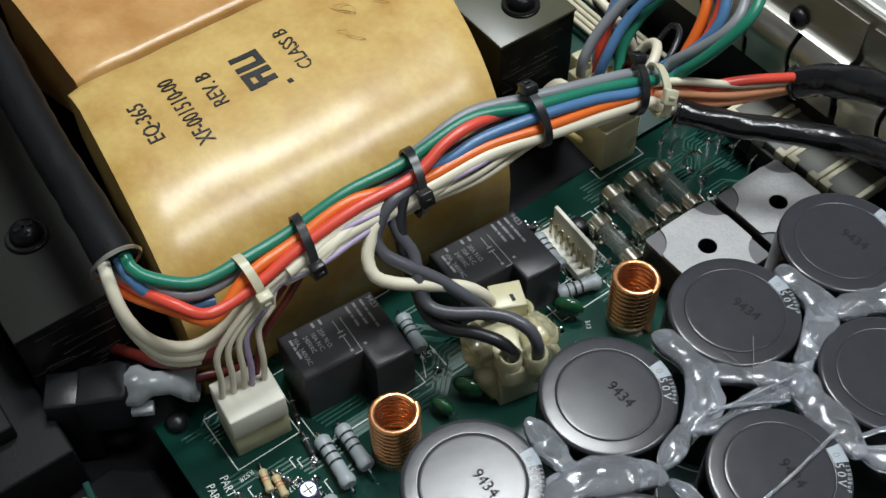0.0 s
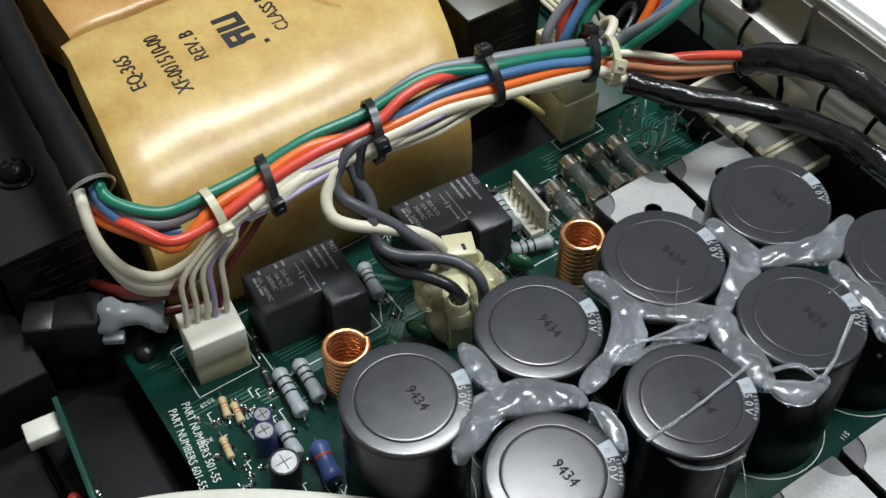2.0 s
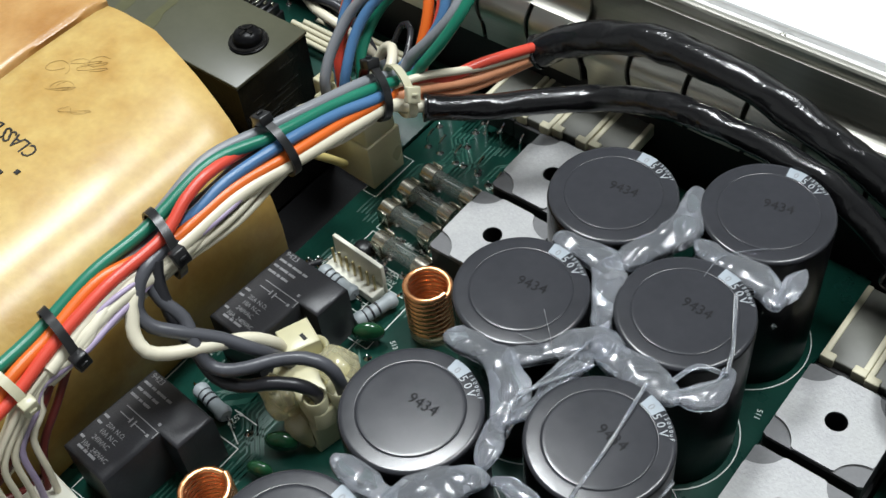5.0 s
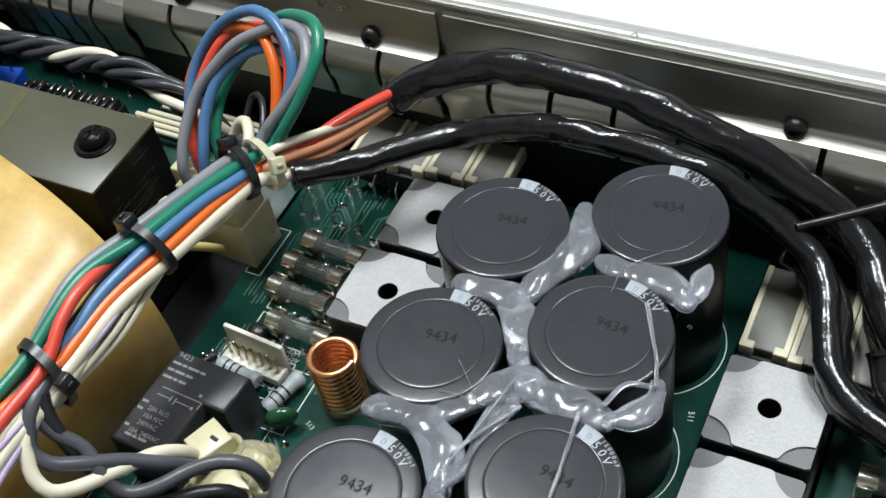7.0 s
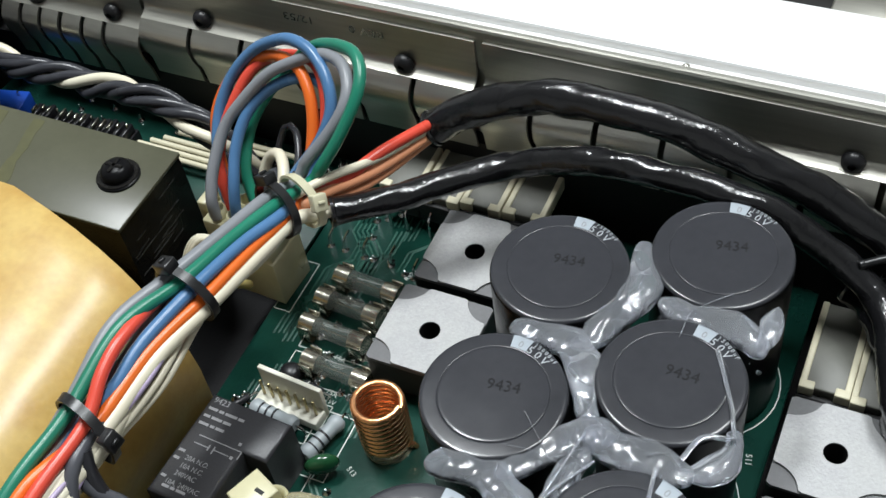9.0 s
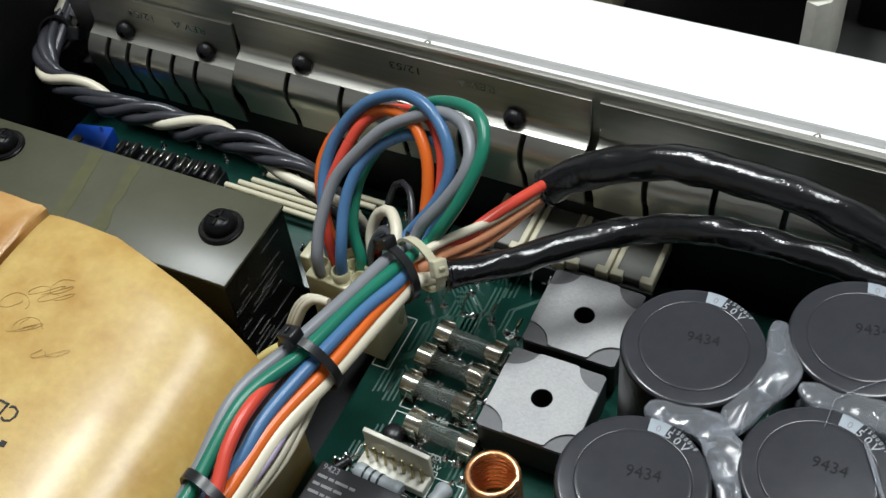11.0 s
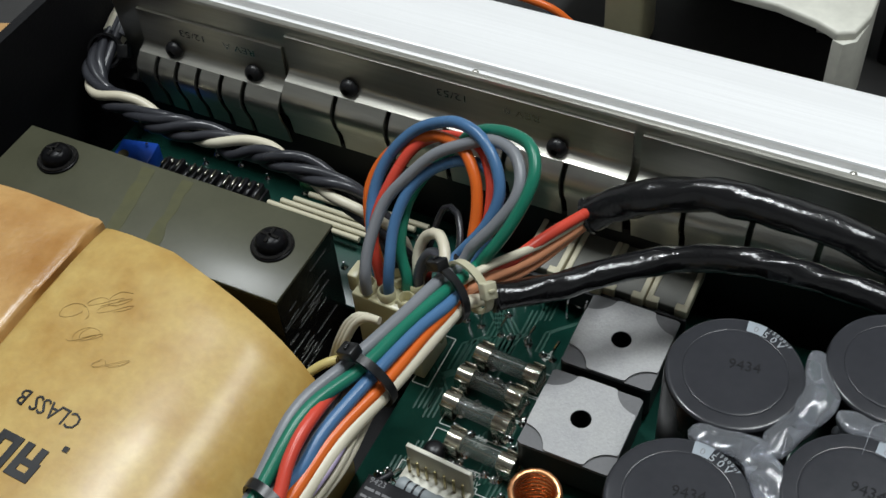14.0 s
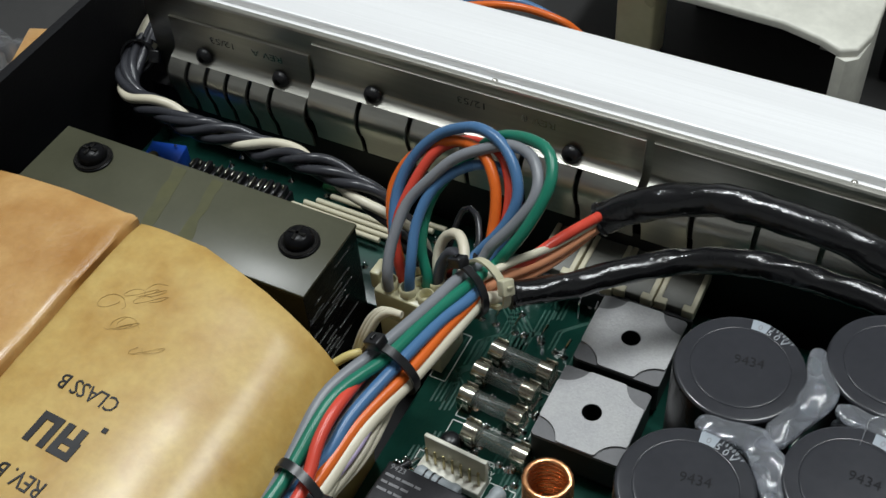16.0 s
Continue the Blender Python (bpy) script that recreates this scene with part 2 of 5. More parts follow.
def tube(points, r, seg=10, step=2.0, bm=None, lump=0.0, smooth=True, flat=1.0):
    """A round wire along a smooth path; lump: how uneven its thickness is."""
    bm = bm or bmesh.new()
    path = smooth_path(points, step) if smooth else [Vector(q) for q in points]
    up = Vector((0.13, 0.21, 0.97))
    rings = []
    for i, q in enumerate(path):
        t = (path[min(i + 1, len(path) - 1)] - path[max(i - 1, 0)]).normalized()
        side = t.cross(up)
        if side.length < 0.05:
            side = t.cross(Vector((1, 0.2, 0)))
        side.normalize()
        up = side.cross(t).normalized()
        rr = r(i / max(1, len(path) - 1)) if callable(r) else r
        ring = []
        for k in range(seg):
            a = 2 * math.pi * k / seg
            w = 1 + lump * noise.noise((q.x * 0.16 + 3 * math.cos(a) * 0.4, q.y * 0.16, q.z * 0.16 + math.sin(a) * 1.1))
            ring.append(bm.verts.new(q + (side * math.cos(a) + up * math.sin(a) * flat) * rr * w))
        rings.append(ring)
    for a, b in zip(rings, rings[1:]):
        for k in range(seg):
            bm.faces.new((a[k], a[(k + 1) % seg], b[(k + 1) % seg], b[k]))
    bm.faces.new(rings[0][::-1])
    bm.faces.new(rings[-1])
    return bm


def rod(a, b, r, seg=10, bm=None):
    return tube([a, b], r, seg, step=1e6, bm=bm, smooth=False)


def letters(name, text, size, mat, parent, m, depth=0.06, align="LEFT", wide=1.0, lie=None):
    """Printed writing as a thin mesh; m is its pose in units under the parent."""
    cu = bpy.data.curves.new(name, "FONT")
    cu.body, cu.size, cu.extrude, cu.align_x, cu.align_y = text, size, depth, align, "CENTER"
    cu.resolution_u = 2
    tmp = bpy.data.objects.new(name, cu)
    me = bpy.data.meshes.new_from_object(tmp)
    bpy.data.objects.remove(tmp)
    bpy.data.curves.remove(cu)
    me.transform(m @ Matrix.Diagonal((wide, 1, 1, 1)))
    if lie:
        mid = m.translation.z
        for v in me.vertices:
            v.co.z = lie(v.co.x, v.co.y) + (0.30 if v.co.z > mid else -0.3)
    me.transform(Matrix.Scale(U, 4))
    me.materials.append(M[mat])
    ob = new(name, me)
    ob.parent = parent
    return ob


def spot(x, y, z, rz=0.0, rx=0.0, ry=0.0):
    """A pose in units."""
    return pose(x, y, z, rx, ry, rz)


def bars(rows, w, gap, bm=None, x=0.0, y=0.0, z=0.0, h=0.1):
    """Rows of small bars for print too small to read: each row is a list of bar lengths."""
    bm = bm or bmesh.new()
    for i, row in enumerate(rows):
        xx = x
        for length in row:
            box(bm, xx, y - i * (w + gap), z, xx + length, y - i * (w + gap) + w, z + h)
            xx += length + 0.45
    return bm


# ---- the room and the bench round the open amplifier ----
bench = thing("workbench", 0, 0, -840, "dark grey workbench carrying the open amplifier", "workbench")
part("top", boxed(-460, -420, 780, 400, 420, 800, 2), "bench", bench)
for x, y in ((-430, -390), (-430, 390), (370, -390), (370, 390)):
    part("leg", boxed(x - 22, y - 22, 0, x + 22, y + 22, 780, 2), "paint", bench)

tagged(link("floor", boxed(-1700, -1700, -860, 1700, 1700, -840), "bench"), "dark workshop floor", "floor", kind="structure")
tagged(link("ceiling", boxed(-1700, -1700, 1620, 1700, 1700, 1640), "plaster"), "off-white plaster workshop ceiling", "ceiling", kind="structure")
for name, a in (("wall_north", (-1700, 1700, -840, 1700, 1720, 1620)), ("wall_south", (-1700, -1720, -840, 1700, -1700, 1620)), ("wall_east", (1700, -1700, -840, 1720, 1700, 1620)), ("wall_west", (-1720, -1700, -840, -1700, 1700, 1620))):
    tagged(link(name, boxed(*a), "plaster"), "plain off-white plaster workshop wall", "wall", kind="structure")

# chassis tray, closed below and round the works
tagged(link("chassis_floor", boxed(-262, -330, -22, 330, 92, -18), "paint"), "black painted steel chassis floor", "chassis", kind="structure")
tagged(link("chassis_side_wall", prism([(-330, -18), (128, -18), (128, 58.0), (-330, 58.0)], 232, 235.5), "paint"), "black painted steel chassis side wall", "chassis", kind="structure").matrix_basis = Matrix(((0, 0, -1, 0), (1, 0, 0, 0), (0, 1, 0, 0), (0, 0, 0, 1)))


# ---- printed circuit board ----
def circuit_board():
    board = thing("circuit_board", -18, -20, -1.6, "green circuit board with white silkscreen and solder joints", "circuit board")
    ox, oy, oz = 18, 20, 1.6

    def loc(x, y, z=0.0):
        return x + ox, y + oy, z + oz

    part("laminate", boxed(-87.5 + ox, -122 + oy, 0, 51 + ox, 86 + oy, 1.6, 0.2, 1), "pcb", board)
    rng = random.Random(5)
    tr = bmesh.new()
    # copper runs: long parallel tracks with a 45 degree jog
    for i in range(46):
        x, y = rng.uniform(-84, -46), rng.uniform(-118, 74)
        n, run, jog = rng.randint(2, 5), rng.uniform(8, 26), rng.uniform(2, 8) * rng.choice((-1, 1))
        for k in range(n):
            xx, yy = x + k * 1.3, y + k * 0.5
            ends = [(xx, yy), (xx, yy + run * 0.5), (xx + jog, yy + run * 0.5 + abs(jog)), (xx + jog, yy + run + abs(jog))]
            for (ax, ay), (bx, by) in zip(ends, ends[1:]):
                if -87 < min(ax, bx) and max(ax, bx) < 50 and max(ay, by) < 84 and min(ay, by) > -121:
                    d = Vector((bx - ax, by - ay, 0)).normalized().cross(Vector((0, 0, 1))) * 0.28
                    vs = [tr.verts.new(Vector(loc(px, py, 0.035)) + s * d) for px, py, s in ((ax, ay, 1), (bx, by, 1), (bx, by, -1), (ax, ay, -1))]
                    f = tr.faces.new(vs)
                    if f.normal.z < 0:
                        f.normal_flip()
    tr.normal_update()
    for f in tr.faces:
        if f.normal.z < 0:
            f.normal_flip()
    tagged(part("copper_trace", tr, "trace", board, "lighter green copper traces under the mask", smooth=False), kind="stuff")

    silk = bmesh.new()

    def line(ax, ay, bx, by, w=0.3):
        d = Vector((bx - ax, by - ay, 0)).normalized().cross(Vector((0, 0, 1))) * w / 2
        lo = [silk.verts.new(Vector(loc(px, py, 0.05)) + s * d) for px, py, s in ((ax, ay, -1), (bx, by, -1), (bx, by, 1), (ax, ay, 1))]
        silk.faces.new(lo)

    def frame_of(x0, y0, x1, y1):
        for a in ((x0, y0, x1, y0), (x1, y0, x1, y1), (x1, y1, x0, y1), (x0, y1, x0, y0)):
            line(*a)

    frame_of(-82, -55, -55, -88.5)
    frame_of(-81, -110, -62.5, -91)
    frame_of(-88 + 4, -4, -52, -28)
    frame_of(-87.0, 32, -82, 50)
    line(-87, -41.4, -86, -31), line(-86.5, -52, -86.5, -31), line(-64, -50, -56, -54), line(-64, -47, -56, -47)
    for y in (45, 36, 27, 17):
        frame_of(-74, y - 4.2, -52, y + 4.2)
    frame_of(-78, -0.5, -56, 8.5), frame_of(-58, -12, -48, 7)
    for cx, cy in ((-2, 35), (-2, -1), (-2.8, -40.5), (-3.4, -78.3), (31.8, 50), (31, 14.2), (33, -23.8), (31, -62)):
        for i in range(40):
            a, b = 2 * math.pi * i / 40, 2 * math.pi * (i + 1) / 40
            line(cx + 17.4 * math.cos(a), cy + 17.4 * math.sin(a), cx + 17.4 * math.cos(b), cy + 17.4 * math.sin(b))
    for i in range(26):
        x, y = rng.uniform(-58, -16), rng.uniform(-117, -92)
        line(x, y, x + rng.uniform(2, 5), y), line(x, y, x, y + 1.2)
    tagged(part("silkscreen", silk, "silk", board, "white printed outlines", smooth=False), kind="stuff")
    letters("silkscreen_text", "PART NUMBERS 501-55", 3.3, "silk", board, spot(*loc(-63.4, -114.2, 0.05), -8), 0.02, wide=0.82)
    letters("silkscreen_text", "PART NUMBERS 601-55", 3.3, "silk", board, spot(*loc(-63.4, -118.2, 0.05), -8), 0.02, wide=0.82)
    for text, x, y, size, turn in (("CMB", -84, -41.5, 4.6, 75), ("R524", -62, -46.5, 2.4, -90), ("15A", -64, 41.0, 2.2, -10), ("125V", -64, 38.9, 2.0, -10), ("15A", -64, 32, 2.2, -10), ("15A", -63, 23, 2.2, -10), ("125V", -63, 20.8, 2.0, -10), ("15A", -60, 12.5, 2.2, -10), ("125V", -60, 10.2, 2.0, -10), ("R521", -49, 46, 2.0, 70), ("R520", -56, 53, 2.0, 70), ("R619", 44, 46, 2.2, 60), ("D517", -50, -98, 2.0, -85), ("R528", -60, -107, 2.0, -85), ("R530", -49, -113, 2.0, -85), ("R532", -24, -89, 2.0, -85), ("511", 46.6, 32, 2.2, -80), ("D525", -27, -99, 2.0, -85), ("J501", -72, 8, 2.0, -10), ("513", -44, -6, 2.0, -30)):
        letters("silkscreen_text", text, size, "silk", board, spot(*loc(x, y, 0.05), turn), 0.02)
    # pads with their solder cones
    pads = bmesh.new()
    spots = [(rng.uniform(-58, -18), rng.uniform(-116, -92)) for _ in range(34)] + [(rng.uniform(-86, -50), rng.uniform(62, 84)) for _ in range(14)] + [(-82.2, 57.6), (-77.4, 57.4), (-70.8, 56.8), (-62.2, 56.7), (-53.9, 54.5), (-68, 45.2), (-69.7, 27.5), (-63.2, 16.4), (-55.3, 45.8), (-55, 38.1), (-54.3, 25.6), (-49.4, 9)] + [(rng.uniform(-70, -52), y + rng.uniform(-3, -5)) for y in (45, 36, 27, 17) for _ in range(7)] + [(-54, -81), (-56, -50), (-58, 3), (-46, -14), (-82, 2), (-80, 4), (44.6, 46), (-49, 48), (-57, 55), (-63, 58), (-68, 57)]
    for x, y in spots:
        lathe([(1.25, 0.04), (1.0, 0.3), (0.45, 0.8), (0.32, 1.5), (0, 1.6)], 10, pads, loc(x, y))
    tagged(part("solder_joint", pads, "solder", board, "shiny solder joints"), kind="stuff")
    return board


circuit_board()


# ---- electrolytic capacitors ----
def capacitor():
    cap = thing("electrolytic_capacitor", -2.3, -1.5, 0, "large black can capacitor with grey top standing on the board", "capacitor", "filter capacitors in two rows")
    part("sleeve", lathe([(0, 0.1), (15.4, 0.1), (15.9, 0.9), (15.9, 48.3), (15.84, 48.75), (15.7, 49.1), (15.5, 49.2), (15.4, 48.0), (0, 48.0)], 72), "vinyl", cap)
    part("rim", lathe([(15.74, 49.0), (15.68, 49.2), (15.52, 49.42), (15.3, 49.55), (15.0, 49.61), (14.6, 49.63), (12.2, 49.7), (12.04, 49.7), (11.92, 49.66), (11.84, 49.6)], 72), "rimvinyl", cap, "dull dark grey folded rim")
    part("top_disc", lathe([(0, 49.80), (11.0, 49.79), (11.62, 49.78), (11.76, 49.75), (11.86, 49.66), (11.9, 49.5)], 72), "disc", cap, "satin grey end disc")

    def arc_patch(a0, a1, r0, r1, z, n=10):
        bm = bmesh.new()
        ring = [[bm.verts.new((r * math.cos(radians(a0 + (a1 - a0) * i / n)), r * math.sin(radians(a0 + (a1 - a0) * i / n)), zz)) for r, zz in ((r0, 49.74), (r1, 49.67), (15.3, 49.59), (15.72, 49.24), (15.95, 48.3), (15.96, 6.0))] for i in range(n + 1)]
        for p, q in zip(ring, ring[1:]):
            for k in range(5):
                bm.faces.new((p[k], p[k + 1], q[k + 1], q[k]))
        bmesh.ops.recalc_face_normals(bm, faces=bm.faces)
        return bm

    part("polarity_stripe", arc_patch(95, 78, 12.2, 14.3, 49.78), "stripe", cap, "pale grey polarity stripe")
    a = 75.0
    for ch in "50V":
        letters("rim_print", ch, 2.7, "rimprint", cap, spot(13.1 * math.cos(radians(a)), 13.1 * math.sin(radians(a)), 49.70, a - 90, -1.5), 0.02, "CENTER")
        a -= 9.0
    a = 74.0
    for ch in "15000uF":
        letters("rim_print", ch, 1.35, "rimprint", cap, spot(14.8 * math.cos(radians(a)), 14.8 * math.sin(radians(a)), 49.65, a - 90, -1.5), 0.02, "CENTER")
        a -= 3.9
    letters("stripe_mark", "0", 2.4, "greyink", cap, spot(13.4 * math.cos(radians(86)), 13.4 * math.sin(radians(86)), 49.72, -4, -1.5), 0.02, "CENTER")
    letters("date_code", "9434", 3.9, "codeink", cap, spot(1.5, 2.2, 49.86, 8), 0.02, "CENTER", wide=0.95)
    return cap


first = capacitor()
for x, y, turn in ((-1.2, 34.8, 0), (-2.8, -40.6, -6), (-3.6, -78.3, -8), (31.8, 50.2, 4), (31.0, 14.2, -10), (33.6, -23.8, -16), (31.0, -61.8, -6)):
    copy_thing(first, at_units(x, y, 0, turn))


# ---- hot glue between the capacitor tops ----
def glue_strip(path, r, seed, drop=0.0):
    """Molten glue run along a path: overlapping soft balls, meshed as one skin."""
    ball = bpy.data.metaballs.new("glue_run%d" % seed)
    ball.resolution, ball.render_resolution, ball.threshold = 0.8, 0.8, 0.5
    rg = random.Random(seed)
    pts = smooth_path(path, 1.9)
    for i, q in enumerate(pts):
        k = (1.0 + 0.5 * noise.noise((q.x * 0.21, q.y * 0.21, seed * 1.7))) * min(1, 0.62 + 0.13 * min(i, len(pts) - 1 - i))
        e = ball.elements.new()
        e.co = (q.x + rg.uniform(-0.5, 0.5), q.y + rg.uniform(-0.5, 0.5), q.z + rg.uniform(-0.4, 0.3))
        e.radius = r * k * 2.2
        if rg.random() < 0.4:
            e = ball.elements.new()
            e.co = (q.x + rg.uniform(-3.4, 3.4), q.y + rg.uniform(-3.4, 3.4), q.z + rg.uniform(-0.6, 0.9))
            e.radius = r * rg.uniform(0.8, 1.4)
        if rg.random() < 0.3:
            e = ball.elements.new()
            e.co = (q.x + rg.uniform(-1, 1), q.y + rg.uniform(-1, 1), q.z - 4 - drop * rg.random())
            e.radius = r * 1.3
    tmp = new("glue_run%d" % seed, ball)
    bpy.context.view_layer.update()
    me = bpy.data.meshes.new_from_object(tmp.evaluated_get(bpy.context.evaluated_depsgraph_get()))
    bpy.data.objects.remove(tmp)
    bpy.data.metaballs.remove(ball)
    bm = bmesh.new()
    bm.from_mesh(me)
    for _ in range(20):
        bmesh.ops.smooth_vert(bm, verts=bm.verts, factor=0.5, use_axis_x=True, use_axis_y=True, use_axis_z=True)
    bm.to_mesh(me)
    bm.free()
    for v in me.vertices:
        if v.co.z > 48.6:
            v.co.z = 48.6 + (v.co.z - 48.6) * 0.36
        x, y = v.co.x, v.co.y
        v.co.z += 0.6 * noise.noise((x * 0.22, y * 0.22, seed * 3.1))
    me.transform(Matrix.Scale(U, 4))
    for f in me.polygons:
        f.use_smooth = True
    me.materials.clear()
    me.materials.append(M["glue"])
    ob = new("glue_strip", me)
    return tagged(ob, "milky clear hot glue bridging the capacitor tops", "glue", "strips of hot glue")


# runs of glue by the middle line seen from above, and how thick they are
glue_rows = (
    (((-7.8, -20.3), (-2.0, -17.8), (3.1, -18.2), (8.6, -21.6), (12.4, -25.6), (13.8, -31.5)), 2.9),
    (((-4.5, 16.6), (2.0, 17.2), (8.6, 16.2), (13.6, 11.0), (15.6, 5.0), (18.4, 0.8)), 2.8),
    (((6.2, -18.2), (9.8, -12.0), (15.5, -5.8), (20.8, -1.6), (24.3, -1.4)), 2.6),
    (((12.6, 17.0), (12.3, 23.2), (14.6, 29.7), (17.4, 35.4), (17.0, 42.0), (14.0, 47.8)), 2.8),
    (((20.6, -3.5), (26.5, -4.6), (32.3, -4.3), (39.2, -5.3)), 2.9),
    (((37.0, -5.6), (43.6, -4.0), (46.7, 0.1), (46.8, 6.9)), 2.0),
    (((14.2, -74.2), (10.4, -69.2), (8.7, -61.0), (11.4, -53.6), (15.4, -48.9), (17.8, -44.2)), 3.0),
    (((9.9, -53.8), (8.2, -50.1), (6.4, -46.2)), 1.9),
    (((-8.6, -58.6), (-2.1, -59.0), (3.4, -59.0), (8.2, -60.0)), 2.3),
    (((13.0, -31.7), (15.6, -36.5), (17.4, -42.0)), 2.5),
    (((13.8, -31.5), (17.4, -27.0), (18.6, -19.0), (18.4, -11.0), (20.8, -4.6)), 1.9),
    (((24.4, -42.6), (30.0, -43.0), (34.6, -43.9)), 2.3),
    (((23.9, 33.5), (29.5, 32.6), (36.0, 32.6), (42.2, 32.0), (45.5, 28.8)), 2.7),
    (((47.3, 40.3), (46.4, 34.0), (46.2, 27.3)), 2.0),
)
for i, (path, r) in enumerate(glue_rows):
    glue_strip([(x, y, 47.9) for x, y in path], r, i + 1, 6.0 if i in (5, 12, 13) else 0.0)


def glue_string(points, r):
    return tagged(link("glue_string", tube(points, r, 7, 1.5, lump=0.5), "glue"), "thin drawn thread of clear hot glue", "glue", "threads of hot glue")


for i in range(9):
    rg = random.Random(200 + i)
    ax, ay = rg.choice(((14, -12), (15, -48), (14, 22), (30, 32), (32, -5), (0, -20), (2, -60)))
    dx, dy = rg.uniform(-10, 10), rg.uniform(-9, 9)
    glue_string([(ax, ay, 50.2), (ax + dx * 0.5, ay + dy * 0.5, 50.4 + rg.uniform(0, 0.6)), (ax + dx, ay + dy, 50.0)], rg.uniform(0.06, 0.12))
glue_string([(34.6, -7, 50.6), (36.1, -23.4, 50.3), (36.6, -39.8, 50.1)], 0.42)
glue_string([(38.1, 24.1, 50.2), (44.1, 12.2, 50.4), (47, 4.6, 50)], 0.5)
glue_string([(47, 4.6, 50), (41, 2.5, 50.3), (38.5, -3.5, 50)], 0.6)
glue_string([(14, -25.1, 50.4), (17.9, -17.8, 50.2), (22.9, -9.8, 50.4)], 0.4)
glue_string([(14.6, -26.6, 50.2), (17.2, -14.5, 50.6), (18.9, -4.3, 50.4)], 0.28)
glue_string([(38.0, -38.0, 48.6), (44, -36, 46.6), (48.8, -29, 45.4), (49.6, -21, 44.6)], 0.55)
glue_string([(49.4, -22, 45), (51, -18, 30), (53, -12, 2)], 0.12)
glue_string([(49.2, -26, 45), (50, -27, 26), (51, -29, 0.2)], 0.10)


# ---- octagon-faced plates over the power devices ----
def clamp_plate():
    plate = thing("clamp_plate", -36, 30.2, 0, "grey metal clamp plate with a round screw hole", "plate", "clamp plates")
    w, h = 12.6, 12.4
    bm = bmesh.new()
    n = 96
    outer = []
    for i in range(n):
        a = 2 * math.pi * (i + 0.5) / n
        c, s = math.cos(a), math.sin(a)
        k = min(w / abs(c) if c else 99, h / abs(s) if s else 99)
        outer.append((c * k, s * k))

    def ring_plate(out, r, z0, z1):
        m = bmesh.new()
        o0 = [m.verts.new((x, y, z0)) for x, y in out]
        o1 = [m.verts.new((x, y, z1)) for x, y in out]
        i0 = [m.verts.new((r * math.cos(2 * math.pi * (i + 0.5) / n), r * math.sin(2 * math.pi * (i + 0.5) / n), z0)) for i in range(n)]
        i1 = [m.verts.new((v.co.x, v.co.y, z1)) for v in i0]
        for i in range(n):
            j = (i + 1) % n
            m.faces.new((o0[i], o0[j], o1[j], o1[i]))
            m.faces.new((o1[i], o1[j], i1[j], i1[i]))
            m.faces.new((i1[i], i1[j], i0[j], i0[i]))
            m.faces.new((i0[i], i0[j], o0[j], o0[i]))
        bmesh.ops.recalc_face_normals(m, faces=m.faces)
        return m

    bm.free()
    part("base_block", ring_plate(outer, 2.9, 3.0, 13.2), "blackgap", plate, "black insulating block")
    part("backing", ring_plate(outer, 2.85, 13.2, 14.3), "platedark", plate, "dark grey metal backing", smooth=False)
    octo = []
    for i in range(n):
        a = 2 * math.pi * (i + 0.5) / n
        c, t = abs(math.cos(a)), abs(math.sin(a))
        k = min(w / c if c > 1e-6 else 99, h / t if t > 1e-6 else 99)
        along = c * 12.8 + t * 14.2
        off = 12.8 ** 2 + 14.2 ** 2 - along ** 2
        if off < 7.6 ** 2:
            k = min(k, along - math.sqrt(7.6 ** 2 - off))
        octo.append((math.cos(a) * k * 0.995, math.sin(a) * k * 0.995))
    part("face", ring_plate(octo, 2.75, 14.3, 15.0), "plate", plate, "pale grey blasted octagonal face", smooth=False)
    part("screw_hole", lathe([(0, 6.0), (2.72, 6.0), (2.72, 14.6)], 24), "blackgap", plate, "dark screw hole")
    part("foot", boxed(-11.5, -11.2, 0.05, 11.5, 11.2, 3.0), "blackgap", plate, "black insulator under the block")
    return plate


plate = clamp_plate()
for x, y in ((-35.4, 58.0), (65.6, 30.0), (65.8, 2.2), (66.0, -25.6)):
    copy_thing(plate, at_units(x, y, 0 if x < 0 else 0.0))
tagged(link("plate_rail", boxed(53, -40, -1.6, 79, 48, 0.0, 0.3), "blackgap"), "black insulating strip under the clamp plates", "rail", kind="structure")
tagged(link("second_circuit_board", boxed(80, -60, -1.6, 175, 86, 0.0, 0.2), "pcb"), "green circuit board beyond the clamp plates", "circuit board", kind="structure")


# ---- heat sink extrusion with its spring brackets ----
def sweep_x(profile, x0, x1, closed=True):
    bm = bmesh.new()
    a = [bm.verts.new((x0, y, z)) for y, z in profile]
    b = [bm.verts.new((x1, y, z)) for y, z in profile]
    n = len(profile)
    for i in range(n if closed else n - 1):
        j = (i + 1) % n
        bm.faces.new((a[i], a[j], b[j], b[i]))
    if closed:
        bm.faces.new(a), bm.faces.new(b[::-1])
    bmesh.ops.recalc_face_normals(bm, faces=bm.faces)
    return bm


sink = thing("heat_sink", -40, 90, -18, "bright aluminium heat sink rail with a broad flat top", "heat sink")


def shift(profile):
    return [(y - 90, z + 18) for y, z in profile]


